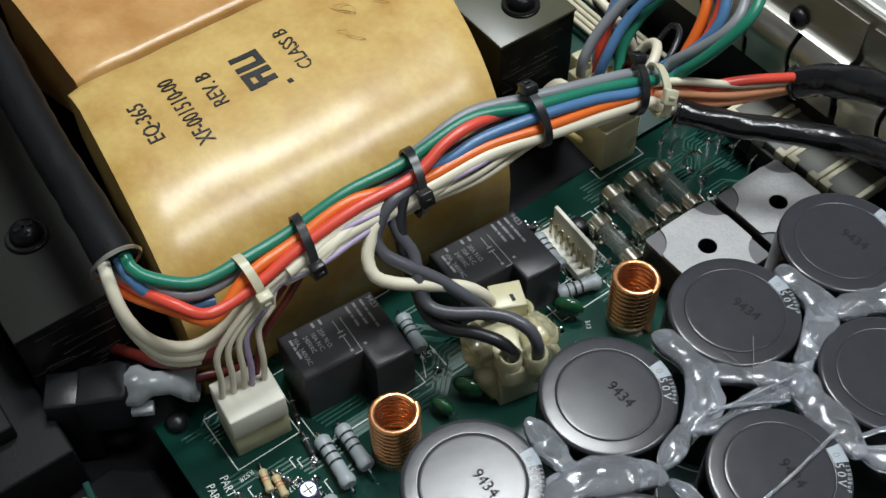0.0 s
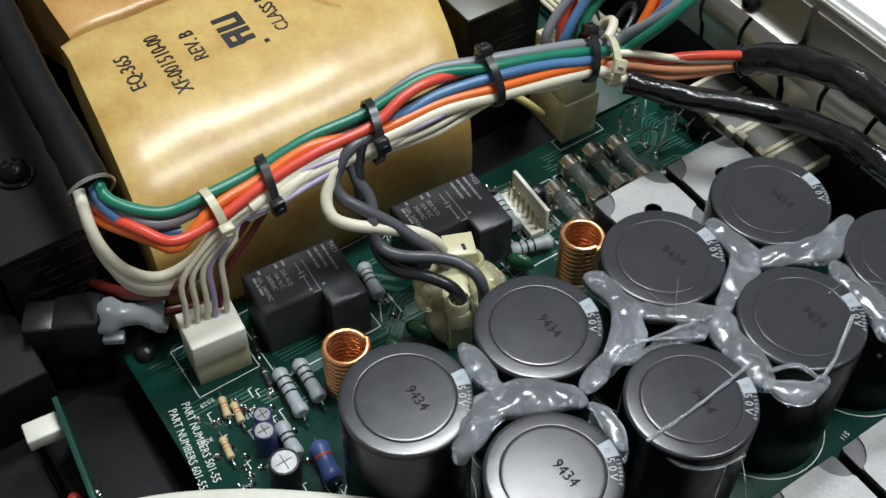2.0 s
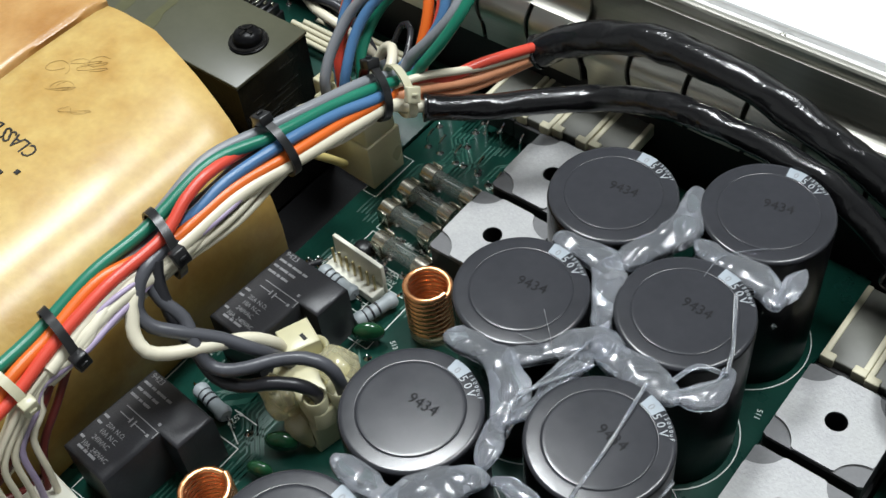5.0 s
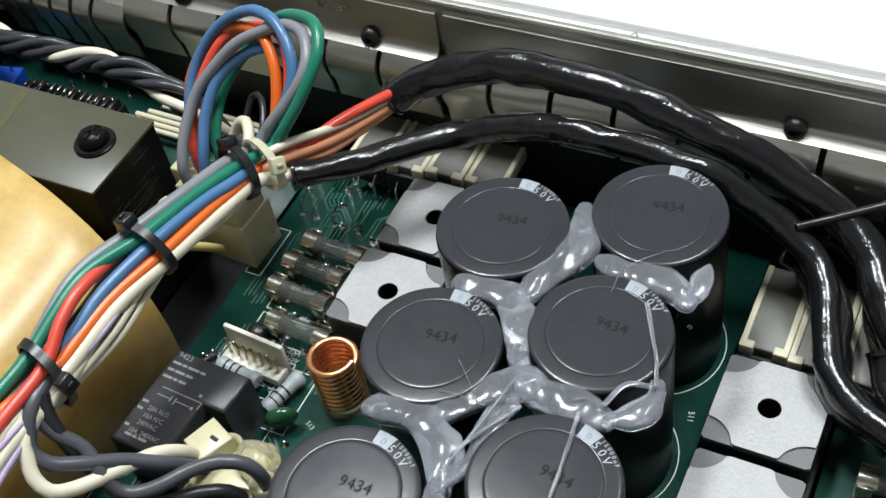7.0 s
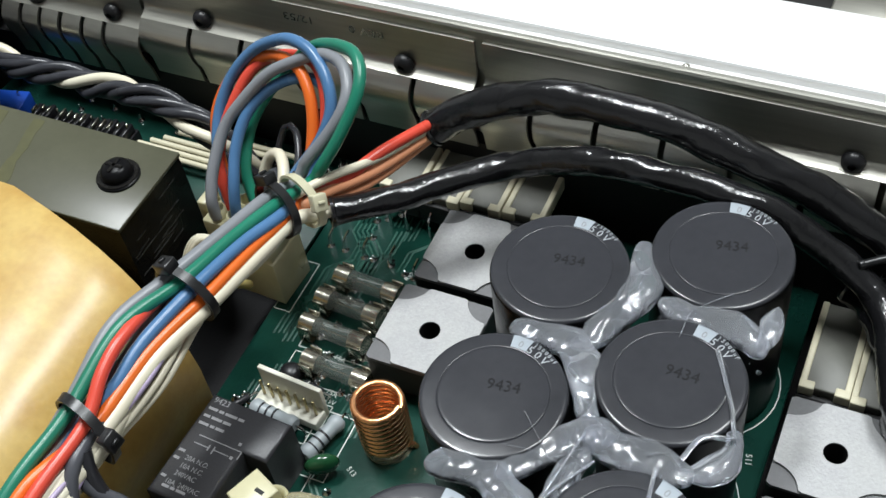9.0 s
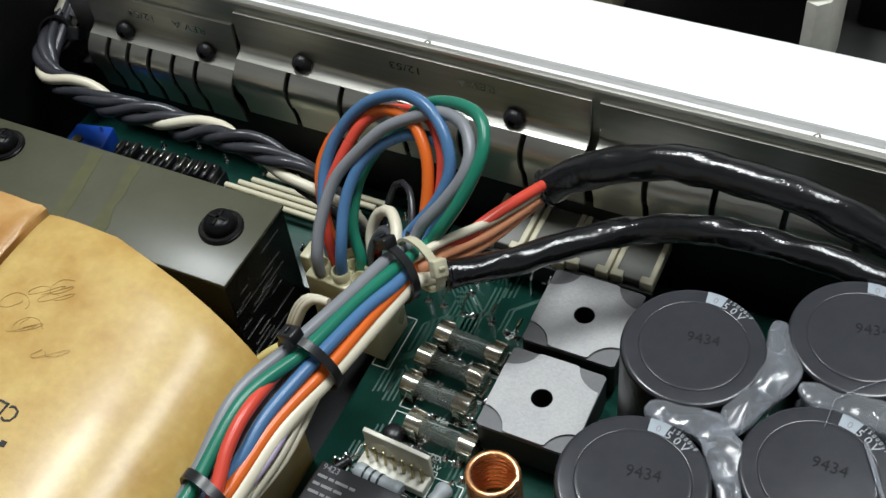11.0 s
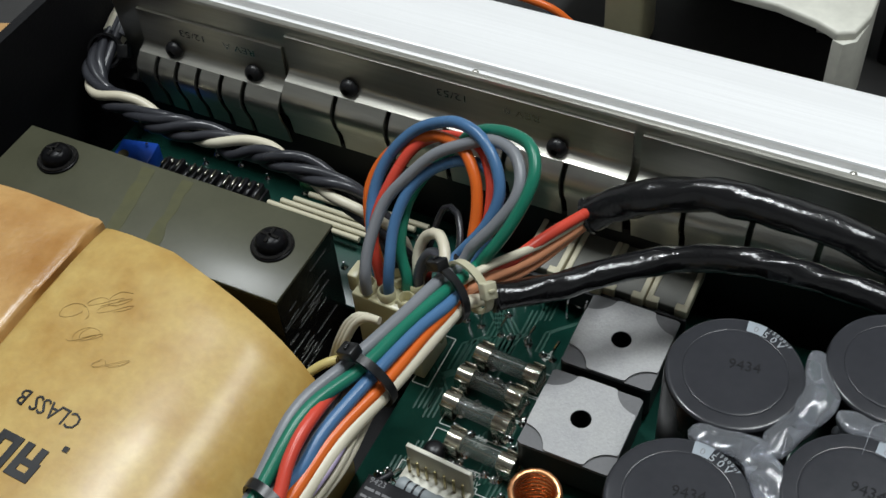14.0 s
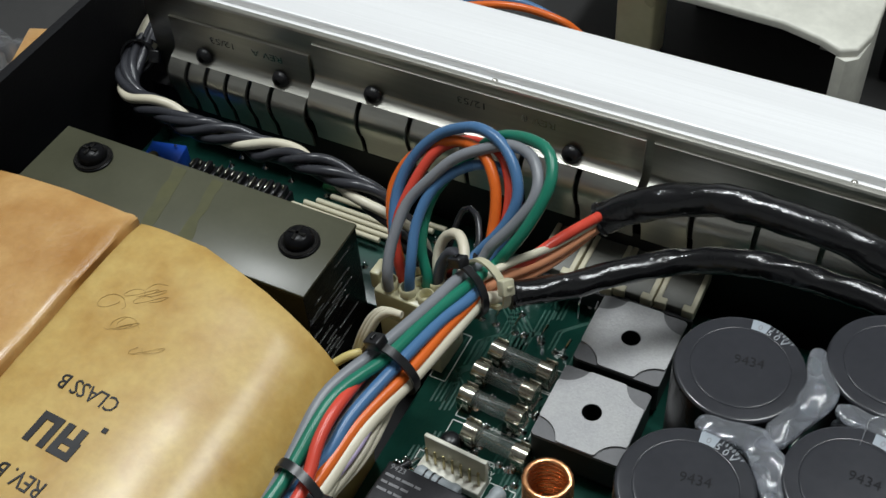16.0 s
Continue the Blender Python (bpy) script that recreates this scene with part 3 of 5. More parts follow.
part("extrusion", sweep_x(shift([(97.5, -18), (97.5, 57.7), (99.4, 57.8), (99.6, 59.5), (100.0, 60.0), (100.6, 60.1), (126.0, 60.1), (126.8, 59.7), (127.2, 58.8), (127.2, -18)]), -182, 330), "ali", sink, smooth=False)
part("front_lip", sweep_x(shift([(97.5, 20), (96.6, 20), (95.6, 45.2), (95.4, 57.6), (95.7, 58.3), (96.2, 58.6), (97.2, 58.6), (97.5, 58.2)]), -182, 330), "mill", sink, "dull front lip of the rail", smooth=False)
for x in (-95.4, 8.6, 112):
    part("stake_mark", lathe([(0, 0.5), (0.6, 0.4), (1.0, 0.0)], 12, None, (x + 40, 97.8 - 90, 58.2 + 18)), "mill", sink, "small punched stake mark")


def spring_bracket(x0, x1, slots, screws, label, stamp=(), dz=0.0):
    """A folded aluminium strip, screwed to the heat sink, with a lip cut into spring fingers."""
    br = thing("spring_bracket", x0, 96, 20 + dz, label, "bracket", "folded spring brackets on the heat sink")
    sec = [(95.2, 54.9), (94.5, 54.8), (94.4, 54.0), (94.2, 44.0), (93.9, 42.4), (92.8, 41.6), (90.6, 40.7), (88.6, 39.0), (87.2, 36.8), (86.8, 34.6), (87.4, 31.0), (89.2, 26.0), (90.0, 20.0)]
    plate_sec = sec[:7]
    lip = sec[6:]

    def strip(pr, a, b):
        bm = bmesh.new()
        outer = [(y - 96, z - 20) for y, z in pr]
        inner = [(y + 0.9, z - 0.3) for y, z in outer]
        loop = outer + inner[::-1]
        va = [bm.verts.new((a, y, z)) for y, z in loop]
        vb = [bm.verts.new((b, y, z)) for y, z in loop]
        n = len(loop)
        for i in range(n):
            j = (i + 1) % n
            bm.faces.new((va[i], va[j], vb[j], vb[i]))
        bm.faces.new(va), bm.faces.new(vb[::-1])
        bmesh.ops.recalc_face_normals(bm, faces=bm.faces)
        return bm

    part("plate", strip(plate_sec, 0, x1 - x0), "mill", br)
    cuts = [x0 - 0.75] + list(slots) + [x1 + 0.75]
    for a, b in zip(cuts, cuts[1:]):
        part("finger", strip(lip, a + 0.85 - x0, b - 0.85 - x0), "mill", br)
    for x in screws:
        sc = part("screw", lathe([(3.0, 0), (3.0, 0.5), (2.7, 1.5), (1.9, 2.3), (1.0, 2.5), (0.9, 1.6), (0, 1.6)], 24), "blackplastic", br, "black button-head screw")
        sc.matrix_basis = at_units(x - x0, -2.6, 43.0 - 20, 0, 90)
    for text, x, z in stamp:
        letters("stamped_text", text, 3.6, "solder", br, spot(x - x0, -2.25, z - 20, 0, 90, 180), 0.02, wide=1.25)
    return br


spring_bracket(-212, -158.5, (-204.4, -196.8, -188.8, -180.2, -171.8), (-199.3, -169.6), "folded aluminium spring bracket with five narrow slots", (("REV A", -168, 50.5), ("12/53", -186, 50.5)), -5.2)
spring_bracket(-156.5, -47.5, (-138.5, -120.6, -102, -83, -65), (-135.1, -68.9), "long folded aluminium spring bracket with stamped lettering", (("REV 0", -74, 51.0), ("12/53", -96, 51.0)))
spring_bracket(-45.0, 120, (-30, -12, 6, 24, 42, 60, 78), (52, -12), "folded aluminium spring bracket behind the black cables")

# dark space between the brackets and the board: its shade is a solid black strip
tagged(link("insulator_strip", boxed(-225, 91.5, -18, 200, 96, 20), "blackgap"), "black strip standing in for the shade below the spring brackets", "strip", kind="structure")


# ---- transformer ----
def winding(name, x_in, x_out, y0, y1, mat, label, skew, top=48.5):
    """A paper-wrapped coil: flat top, one long rounded shoulder, straight side."""
    bm = bmesh.new()
    w = x_out - x_in
    sec = [(0.0, 30), (0.0, 46.6), (0.015, 47.6), (0.05, top - 0.3), (0.12, top), (0.3, top + 0.6), (0.48, top + 0.5), (0.60, top - 0.3), (0.70, top - 1.9), (0.78, top - 4.2), (0.85, top - 7.6), (0.905, top - 12), (0.95, top - 18), (0.98, top - 25), (1.0, top - 33), (1.0, 4), (0.98, -12)]
    n = 26
    rows = []
    for i in range(n + 1):
        t = i / n
        row = []
        for k, (sx, z) in enumerate(sec):
            ya, yb = y0 + skew[0] * max(0, sx - 0.1), y1 + skew[1] * max(0, sx - 0.25)
            y = ya + (yb - ya) * t
            edge = min(t, 1 - t) * (yb - ya)
            d = 0.55 * noise.noise((sx * 3.0, y * 0.05, 2.0)) + 0.22 * noise.noise((sx * 9, y * 0.13, 7.0))
            droop = -1.3 * math.exp(-edge / 2.2)
            x = x_in + w * sx
            row.append(bm.verts.new((x + d * 0.5 * sx, y, z + d + droop * (1 if z > 10 else 0))))
        rows.append(row)
    for a, b in zip(rows, rows[1:]):
        for k in range(len(sec) - 1):
            bm.faces.new((a[k], a[k + 1], b[k + 1], b[k]))
    bm.faces.new(rows[0]), bm.faces.new(rows[-1][::-1])
    bmesh.ops.recalc_face_normals(bm, faces=bm.faces)
    return bm


tx, ty = -165, -45
PAPER = [(0.0, 46.6), (0.05, 48.2), (0.12, 48.5), (0.3, 49.1), (0.48, 49.0), (0.60, 48.2), (0.70, 46.6), (0.78, 44.3)]


def paper_top(x, y):
    """Height of the yellow paper's upper face under the transformer's origin."""
    wx, wy = x + tx, y + ty
    sx = (wx + 167.5) / 80.0
    z = float(np.interp(sx, [q for q, _ in PAPER], [q for _, q in PAPER]))
    return z + 0.55 * noise.noise((sx * 3.0, wy * 0.05, 2.0)) + 0.22 * noise.noise((sx * 9, wy * 0.13, 7.0)) + 18


trafo = thing("transformer", tx, ty, -18, "large transformer with yellow paper windings and an olive laminated core", "transformer")


def moved(bm):
    bm.transform(Matrix.Translation((-tx, -ty, 18)))
    return bm


yw = part("winding", moved(winding("w", -167.5, -87.5, -96, 16.5, "paper", "", (-10, -22))), "paper", trafo, "yellow varnished paper winding with black print")
part("winding", moved(winding("w", -169.5, -252, -92, 18.5, "paperbrown", "", (0, -4), 47.5)), "paperbrown", trafo, "amber brown varnished paper winding")
for text, x, y, size, wide in (("EQ-365", -132.8, -84.6, 6.6, 0.80), ("XF-001510-00", -124.8, -74.0, 6.9, 0.70), ("REV. B", -134.4, -64.0, 6.4, 0.80), ("CLASS B", -132.8, -37.6, 6.2, 0.82)):
    letters("printed_text", text, size, "darkink", trafo, spot(x - tx, y - ty, 67, 177), 0.1, wide=wide, lie=paper_top)
turn = spot(-134.0 - tx, -46.6 - ty, 0, 177)
for x0, y0, x1, y1 in ((4.6, 0, 6.6, 8.8), (0, 6.9, 4.6, 8.8), (0, 3.6, 1.9, 6.9), (1.9, 3.6, 4.6, 5.3), (0.6, 0, 2.6, 3.6), (7.8, 1.9, 9.7, 8.8), (7.8, 0, 14.2, 1.9), (12.3, 1.9, 14.2, 8.8)):
    mark = box(bmesh.new(), x0, y0, 0, x1, y1, 0.2)
    bmesh.ops.subdivide_edges(mark, edges=mark.edges[:], cuts=2, use_grid_fill=True)
    for v in mark.verts:
        up = 0.3 if v.co.z > 0.1 else -0.3
        q = turn @ Vector((v.co.x, v.co.y, 0))
        v.co = Vector((q.x, q.y, paper_top(q.x, q.y) + up))
    part("printed_stroke", mark, "darkink", trafo, "black printed stroke of an approval mark", smooth=False)
dot = bmesh.new()
box(dot, -0.7, -0.7, 0, 0.7, 0.7, 0.2)
dot.transform(Matrix.Translation((-131.5 - tx, -44.5 - ty, paper_top(-131.5 - tx, -44.5 - ty) + 0.1)))
part("printed_dot", dot, "darkink", trafo, "black printed dot")


def core_end(y0, y1, z_top, xa, xb, mat="lam"):
    part("core_top", moved(boxed(xa, y0, z_top - 1.2, xb, y1, z_top, 0.3)), mat, trafo, "olive varnished steel end plate")
    part("lamination_block", moved(boxed(xa + 0.5, y0 + 0.4, -16, xb - 0.5, y1 - 0.4, z_top - 1.2)), "lamside", trafo, "black lacquered lamination stack")
    rng = random.Random(int(z_top * 7 + y0))
    for i in range(22):
        z = rng.uniform(2, z_top - 2)
        a = rng.uniform(y0 + 1, y1 - 8)
        part("bare_lamination", moved(boxed(xb - 0.5, a, z, xb - 0.32, a + rng.uniform(3, 12), z + 0.16)), "lamedge", trafo, "shiny bare lamination edge", smooth=False)


core_end(17.0, 46.5, 39.0, -219, -115)
# the near end plate has a darker colour than the olive far one
core_end(-142, -108, 29.0, -219, -112, "darkcore")
for x, wide in ((-172, 4.4), (-158.5, 3.6)):
    left = [(x - 0.5 * i + 1.1 * noise.noise((x, i * 0.55, 1.0)), 18.0 + 2.7 * i) for i in range(11)]
    right = [(x + wide - 0.5 * i + 1.3 * noise.noise((x, i * 0.5, 5.0)), 18.0 + 2.7 * i) for i in range(11)]
    part("varnish_drip", moved(prism(left + right[::-1], 39.0, 39.07)), "varnish", trafo, "amber varnish run")


def core_screw(x, y, z):
    sc = part("core_screw", lathe([(6.0, 0.0), (6.0, 0.6), (5.4, 1.0), (4.4, 1.1), (4.4, 2.2), (3.9, 3.4), (2.4, 4.2), (0, 4.4)], 32), "vinyl", trafo, "glossy black pan-head screw with washer")
    sc.matrix_basis = at_units(x - tx, y - ty, z + 18)
    part("screw_slot", box(box(bmesh.new(), -2.6, -0.45, 4.0, 2.6, 0.45, 4.55), -0.45, -2.6, 4.0, 0.45, 2.6, 4.55), "lamside", sc, "dark cross slot")
    part("washer", lathe([(4.6, 1.1), (5.6, 1.15), (5.7, 1.0)], 32), "lamside", sc, "dark washer")


core_screw(-126.2, 33.5, 39.0), core_screw(-202, 37.5, 39.0), core_screw(-142, -124.5, 29.0)
tagged(link("terminal_lead", tube([(-112, 6, 12), (-104, 12, 22), (-98, 17, 24), (-93, 24, 18), (-93, 32, 8)], 1.3), "wyellow"), "pale yellow transformer lead wire", "wire")


for k in range(7):
    rg = random.Random(60 + k)
    cx, cy = rg.uniform(-158, -136), rg.uniform(-28, 8)
    loop = []
    for i in range(9):
        a = i * 0.9 + k
        x, y = cx + 3.4 * math.cos(a) + i * 0.35, cy + 2.2 * math.sin(a * 1.3) + i * 0.3
        loop.append((x - tx, y - ty, paper_top(x - tx, y - ty) + 0.12))
    part("pencil_stroke", tube(loop, 0.06, 5, 0.8), "pencil", trafo, "faint pencil scribble")


# ---- relays ----
def relay():
    re = thing("relay", -67.8, -71.6, 0, "black plastic power relay with grey print", "relay", "power relays", rz=-4)
    case = prism([(-11.5, -14.2), (4.6, -14.2), (4.6, 3.2), (11.3, 3.2), (11.3, 14.6), (-11.5, 14.6)], 0.2, 18.8, 0.9)
    part("case", case, "relay", re)
    for text, x, y in (("20A N.O.", -7.6, -3.4), ("10A N.C.", -7.6, -5.6), ("240VAC", -7.6, -7.8), ("10A, 240VAC", -8.6, -10.4)):
        letters("print_line", text, 1.9, "greyink", re, spot(x, y, 18.82), 0.02, wide=0.9)
    letters("print_line", "9423", 2.3, "greyink", re, spot(-10.2, 13.0, 18.82), 0.02)
    for x, y, row in ((-8.6, -12.0, (2.0, 1.2, 2.6)), (-10.2, 10.2, (2.6, 1.4, 3.4, 1.6)), (-10.2, 8.0, (1.8, 3.0, 2.2)), (-10.2, 5.8, (2.8, 1.2, 2.4)), (-10.4, -4.6, (1.6,)), (-10.4, -2.4, (1.8,)), (-10.4, -9.8, (1.4,))):
        b = part("print_line", bars([row], 0.7, 0.5), "greyink", re, "small grey print")
        b.matrix_basis = at_units(x, y, 18.78)
    dia = bmesh.new()
    for a in ((-8, -1.0, 4.5, -0.75), (4.2, -3.0, 4.5, -0.75), (-8, -3.2, -4, -2.95), (-4, -3.8, -3.6, -2.2), (-2.6, -4.2, -2.2, -2.2), (-2.2, -3.2, 2, -2.95), (2.4, 0.4, 3.2, 1.2), (2.4, -3.6, 3.2, -2.8)):
        box(dia, a[0], a[1] + 4.0, 18.78, a[2], a[3] + 4.0, 18.86)
    part("wiring_diagram", dia, "greyink", re, "grey printed contact diagram", smooth=False)
    return re


r1 = relay()
copy_thing(r1, at_units(-66.5, -22.6, 0, -3))


# ---- bare copper coils ----
def coil():
    co = thing("copper_coil", -37.6, 4.2, 0, "bare copper air-core coil standing on the board", "coil", "copper coils")
    turns, pts = 9, []
    for i in range(turns * 18 + 1):
        a = 2 * math.pi * i / 18
        pts.append((5.9 * math.cos(a), 5.9 * math.sin(a), 2.4 + 17.2 * i / (turns * 18)))
    part("winding", tube(pts, 0.92, 10, smooth=False), "copper", co)
    part("lead", tube([(5.9, 0, 2.4), (6.8, 1, 1.6), (7.2, 1.4, 0.0)], 0.8, 8), "copper", co)
    part("base_glue", lathe([(6.6, 0.05), (6.2, 1.3), (4.6, 2.0), (0, 2.0)], 24), "glueyellow", co, "amber fixing glue")
    return co


coil_a = coil()
copy_thing(coil_a, at_units(-42.6, -73.0, 0, 80))


# ---- white plug on its header ----
plug = thing("white_plug", -70, -99.6, 0, "white nylon plug on a cream board header", "connector", rz=-6)
part("header", boxed(-7.0, -7.8, 0.1, 5.2, 7.8, 10.4, 0.3), "nylony", plug, "cream nylon header")
part("housing", boxed(-7.6, -7.8, 10.4, 6.0, 7.8, 18.8, 0.5), "nylonw", plug)


# ---- power plug with amber glue ----
pc = thing("power_plug", -46, -33, 0, "yellowed nylon power plug with hardened glue drips", "connector", rz=-12)
part("header", boxed(-10.5, -8.2, 0.1, 11.5, 6.6, 11, 0.6), "nylony", pc, "yellowed nylon header")
part("housing", prism([(-11.5, -2), (-6, -7.4), (12, -7.4), (13.0, -5.5), (13.0, 4.5), (8, 7.4), (-11.5, 7.4)], 11, 17.6, 0.8), "nylony", pc)
latch = part("latch", prism([(-11.5, -1.5), (-3.8, -3.6), (-1.6, 5.6), (-9.8, 7.2)], 17.4, 23.6, 0.5), "nylony", pc)
part("latch_slot", boxed(-6.3, 2.4, 23.6, -4.0, 3.4, 23.72), "blackgap", latch, "dark latch slot")
for x, y, r in ((-2.6, 4.2, 3.6), (-7.4, -2.2, 2.8), (11.4, 1.4, 3.4), (9.6, -4.8, 3.2)):
    part("wire_funnel", lathe([(r, 15.5), (r, 20.8), (r * 0.9, 21.4), (r * 0.72, 20.9), (r * 0.6, 17)], 24, None, (x, y, 0)), "nylony", pc)
for i, (x, y, z, a, b, c) in enumerate(((-0.4, -9.6, 14.5, 6.4, 4.6, 5.2), (5.4, 5.6, 19.5, 5.6, 4.8, 3.6), (10.8, 6.2, 16, 3.4, 3.0, 5.2), (5.0, -8.6, 7, 5.6, 3.4, 6.4))):
    bm = bmesh.new()
    bmesh.ops.create_icosphere(bm, subdivisions=4, radius=1.0)
    for v in bm.verts:
        k = 1 + 0.26 * noise.noise(v.co * 1.5 + Vector((i * 3.0, 1, 0))) + 0.06 * noise.noise(v.co * 5.0)
        v.co = Vector((x + v.co.x * a * k, y + v.co.y * b * k, z + v.co.z * c * k))
    part("glue_drip", bm, "glueyellow", pc, "hardened amber glue drip")


# ---- mains connector below the wire loop ----
lc = thing("loop_plug", -94, 41, 0, "cream nylon plug below the looped wires", "connector", rz=-3)
part("header", boxed(-9.5, -6.5, 0.1, 10.2, 7.0, 17, 0.4), "nylony", lc, "yellowed nylon header")
part("housing", boxed(-10.6, -6.0, 17, 9.6, 6.0, 27, 0.5), "nylony", lc)
part("latch", boxed(-13.6, -3, 23, -10.4, 3, 30, 0.5), "nylony", lc)
for x in (-7, -1, 5):
    for y in (-2.8, 3.0):
        part("wire_funnel", lathe([(2.5, 26), (2.5, 29.6), (2.0, 30), (1.6, 29), (1.6, 26.5)], 16, None, (x, y, 0)), "nylony", lc)


# ---- pin header ----
ph = thing("pin_header", -65.5, 5.4, 0, "cream pin header with a tall back and gold pins", "connector", rz=-4)
part("back", boxed(-9.6, 0.6, 0.1, 9.6, 1.9, 11.6, 0.25), "nylonw", ph)
part("base", boxed(-9.6, -4.2, 0.1, 9.6, 0.6, 3.2, 0.25), "nylonw", ph)
for i in range(7):
    part("pin", boxed(-8.2 + i * 2.7, -1.8, 3.2, -7.5 + i * 2.7, -1.1, 9.4, 0.12, 1), "brass", ph)


# ---- glass fuses in clips ----
def fuse():
    fu = thing("glass_fuse", -63, 45, 0, "glass fuse held in tinned spring clips", "fuse", "glass fuses in a row", rz=-4)
    part("tube", tube([(-6.6, 0, 4.6), (6.6, 0, 4.6)], 2.6, 18, smooth=False), "glass", fu)
    part("fuse_wire", tube([(-6.6, 0, 4.6), (6.6, 0, 4.4)], 0.25, 5, smooth=False), "tin", fu)
    for s in (-1, 1):
        part("end_cap", tube([(s * 5.4, 0, 4.6), (s * 9.9, 0, 4.6)], 2.85, 18, smooth=False), "tin", fu, "tinned end cap")
        clip = part("clip", box(bmesh.new(), s * 8.0 - 2.2, -3.0, 0.1, s * 8.0 + 2.2, 3.0, 0.7), "tin", fu, "springy fuse clip")
        for side in (-1, 1):
            arm = box(bmesh.new(), s * 8.0 - 1.9, side * 3.1 - 0.2, 0.5, s * 8.0 + 1.9, side * 3.1 + 0.2, 6.4, 0.1, 1)
            for v in arm.verts:
                v.co.y += side * (0.55 * max(0, v.co.z - 5.6) - 0.12 * max(0, min(v.co.z, 5.6) - 3.0))
            part("clip_arm", arm, "tin", clip)
    return fu


f1 = fuse()
for y, x in ((36.4, -64.5), (27.2, -64.4), (16.6, -58.2)):
    copy_thing(f1, at_units(x, y, 0, -4))
for y in (26, 16, 7, -3):
    copy_thing(f1, at_units(98, y, 0, 3))


# ---- resistors and small parts ----
def resistor(x0, y0, x1, y1, z, r, mat, bands, label, lead=True):
    ax = Vector((x1 - x0, y1 - y0, 0))
    L, turn = ax.length, math.degrees(math.atan2(ax.y, ax.x))
    re = thing("resistor", (x0 + x1) / 2, (y0 + y1) / 2, 0, label, "resistor", "resistors on the board", rz=turn)
    bm = lathe([(0, -L / 2), (r * 0.8, -L / 2), (r * 1.06, -L / 2 + r * 0.35), (r * 1.06, -L / 2 + r * 1.0), (r * 0.9, -L / 2 + r * 1.4), (r * 0.9, L / 2 - r * 1.4), (r * 1.06, L / 2 - r), (r * 1.06, L / 2 - r * 0.35), (r * 0.8, L / 2), (0, L / 2)], 18)
    bm.transform(pose(0, 0, z, 0, 90, 0))
    part("body", bm, mat, re)
    for k, b in enumerate(bands):
        p = -L / 2 + L * (0.22 + 0.16 * k)
        bb = lathe([(r * 0.93, p - r * 0.14), (r * 0.955, p - r * 0.14), (r * 0.955, p + r * 0.14), (r * 0.93, p + r * 0.14)], 18)
        bb.transform(pose(0, 0, z, 0, 90, 0))
        part("colour_band", bb, b, re)
    for s in (-1, 1):
        part("lead", tube([(s * L / 2, 0, z), (s * (L / 2 + 2.0), 0, z), (s * (L / 2 + 2.6), 0, z * 0.5), (s * (L / 2 + 2.6), 0, 0.05)], 0.35, 6, 0.8), "solder", re)
    return re


G = "blue-grey wirewound resistor with dark bands"
for a in ((-56.0, -88.3, -40.0, -89.6), (-55.6, -82.2, -41.5, -83.0), (-75, -48.8, -62.5, -50.8), (-74.6, 0.2, -61, -1.4), (-54.6, -8.4, -51.0, 4.4), (-40.5, -96.2, -29.5, -97.2)):
    resistor(*a, 3.2, 2.2, "resbody", ("bandk", "bandk", "bandk"), G)
resistor(-29.5, -91.0, -17.5, -92.8, 3.4, 2.7, "resblue", ("bandk", "bandr"), "blue power resistor on the board")
for a in ((-58, -105.3, -51.5, -106.6), (-54.6, -103.4, -48.0, -104.2), (-46.5, -111, -39.6, -111.8)):
    resistor(*a, 1.6, 1.15, "restan", ("bandy", "bandr", "bando"), "small tan resistor with coloured bands")
for a in ((-72.0, -87.5, -66, -89.5), (-60, -91, -54, -92), (-66, 12, -60, 11), (-82, -3.2, -78, 3)):
    resistor(*a, 1.4, 0.95, "relay", ("silk",), "small black diode with a pale band")


def small_can(x, y, r, h, mat, label, tilt=0.0):
    c = thing("small_capacitor", x, y, 0, label, "capacitor", "small can capacitors", rx=tilt)
    part("sleeve", lathe([(0, 0.1), (r, 0.1), (r, h - 0.6), (r * 0.95, h - 0.1), (r * 0.82, h), (r * 0.8, h - 0.25)], 28), mat, c)
    part("top", lathe([(0, h - 0.2), (r * 0.8, h - 0.2)], 28), "solder", c, "bare aluminium top")
    part("vent_cross", box(box(bmesh.new(), -r * 0.6, -0.12, h - 0.2, r * 0.6, 0.12, h - 0.14), -0.12, -r * 0.6, h - 0.2, 0.12, r * 0.6, h - 0.14), "bandk", c, "scored vent lines")


small_can(-42.8, -99.8, 2.6, 9, "navy", "small dark blue can capacitor"), small_can(-37.6, -102, 3.0, 10, "navy", "small dark blue can capacitor"), small_can(-26.4, -102.2, 4.2, 10, "bandk", "silver-topped black can capacitor")


def dipped(x, y, turn, s=1.0):
    d = thing("film_capacitor", x, y, 0, "dark green dipped film capacitor", "capacitor", "green film capacitors", rz=turn)
    bm = bmesh.new()
    bmesh.ops.create_icosphere(bm, subdivisions=3, radius=1.0)
    for v in bm.verts:
        v.co = Vector((v.co.x * 4.6 * s, v.co.y * 2.2 * s, 4.8 * s + v.co.z * 3.4 * s))
    part("body", bm, "greencap", d)
    for q in (-2.4, 2.4):
        part("lead", rod((q * s, 0, 0.05), (q * s, 0, 2.5), 0.35, 6), "solder", d)


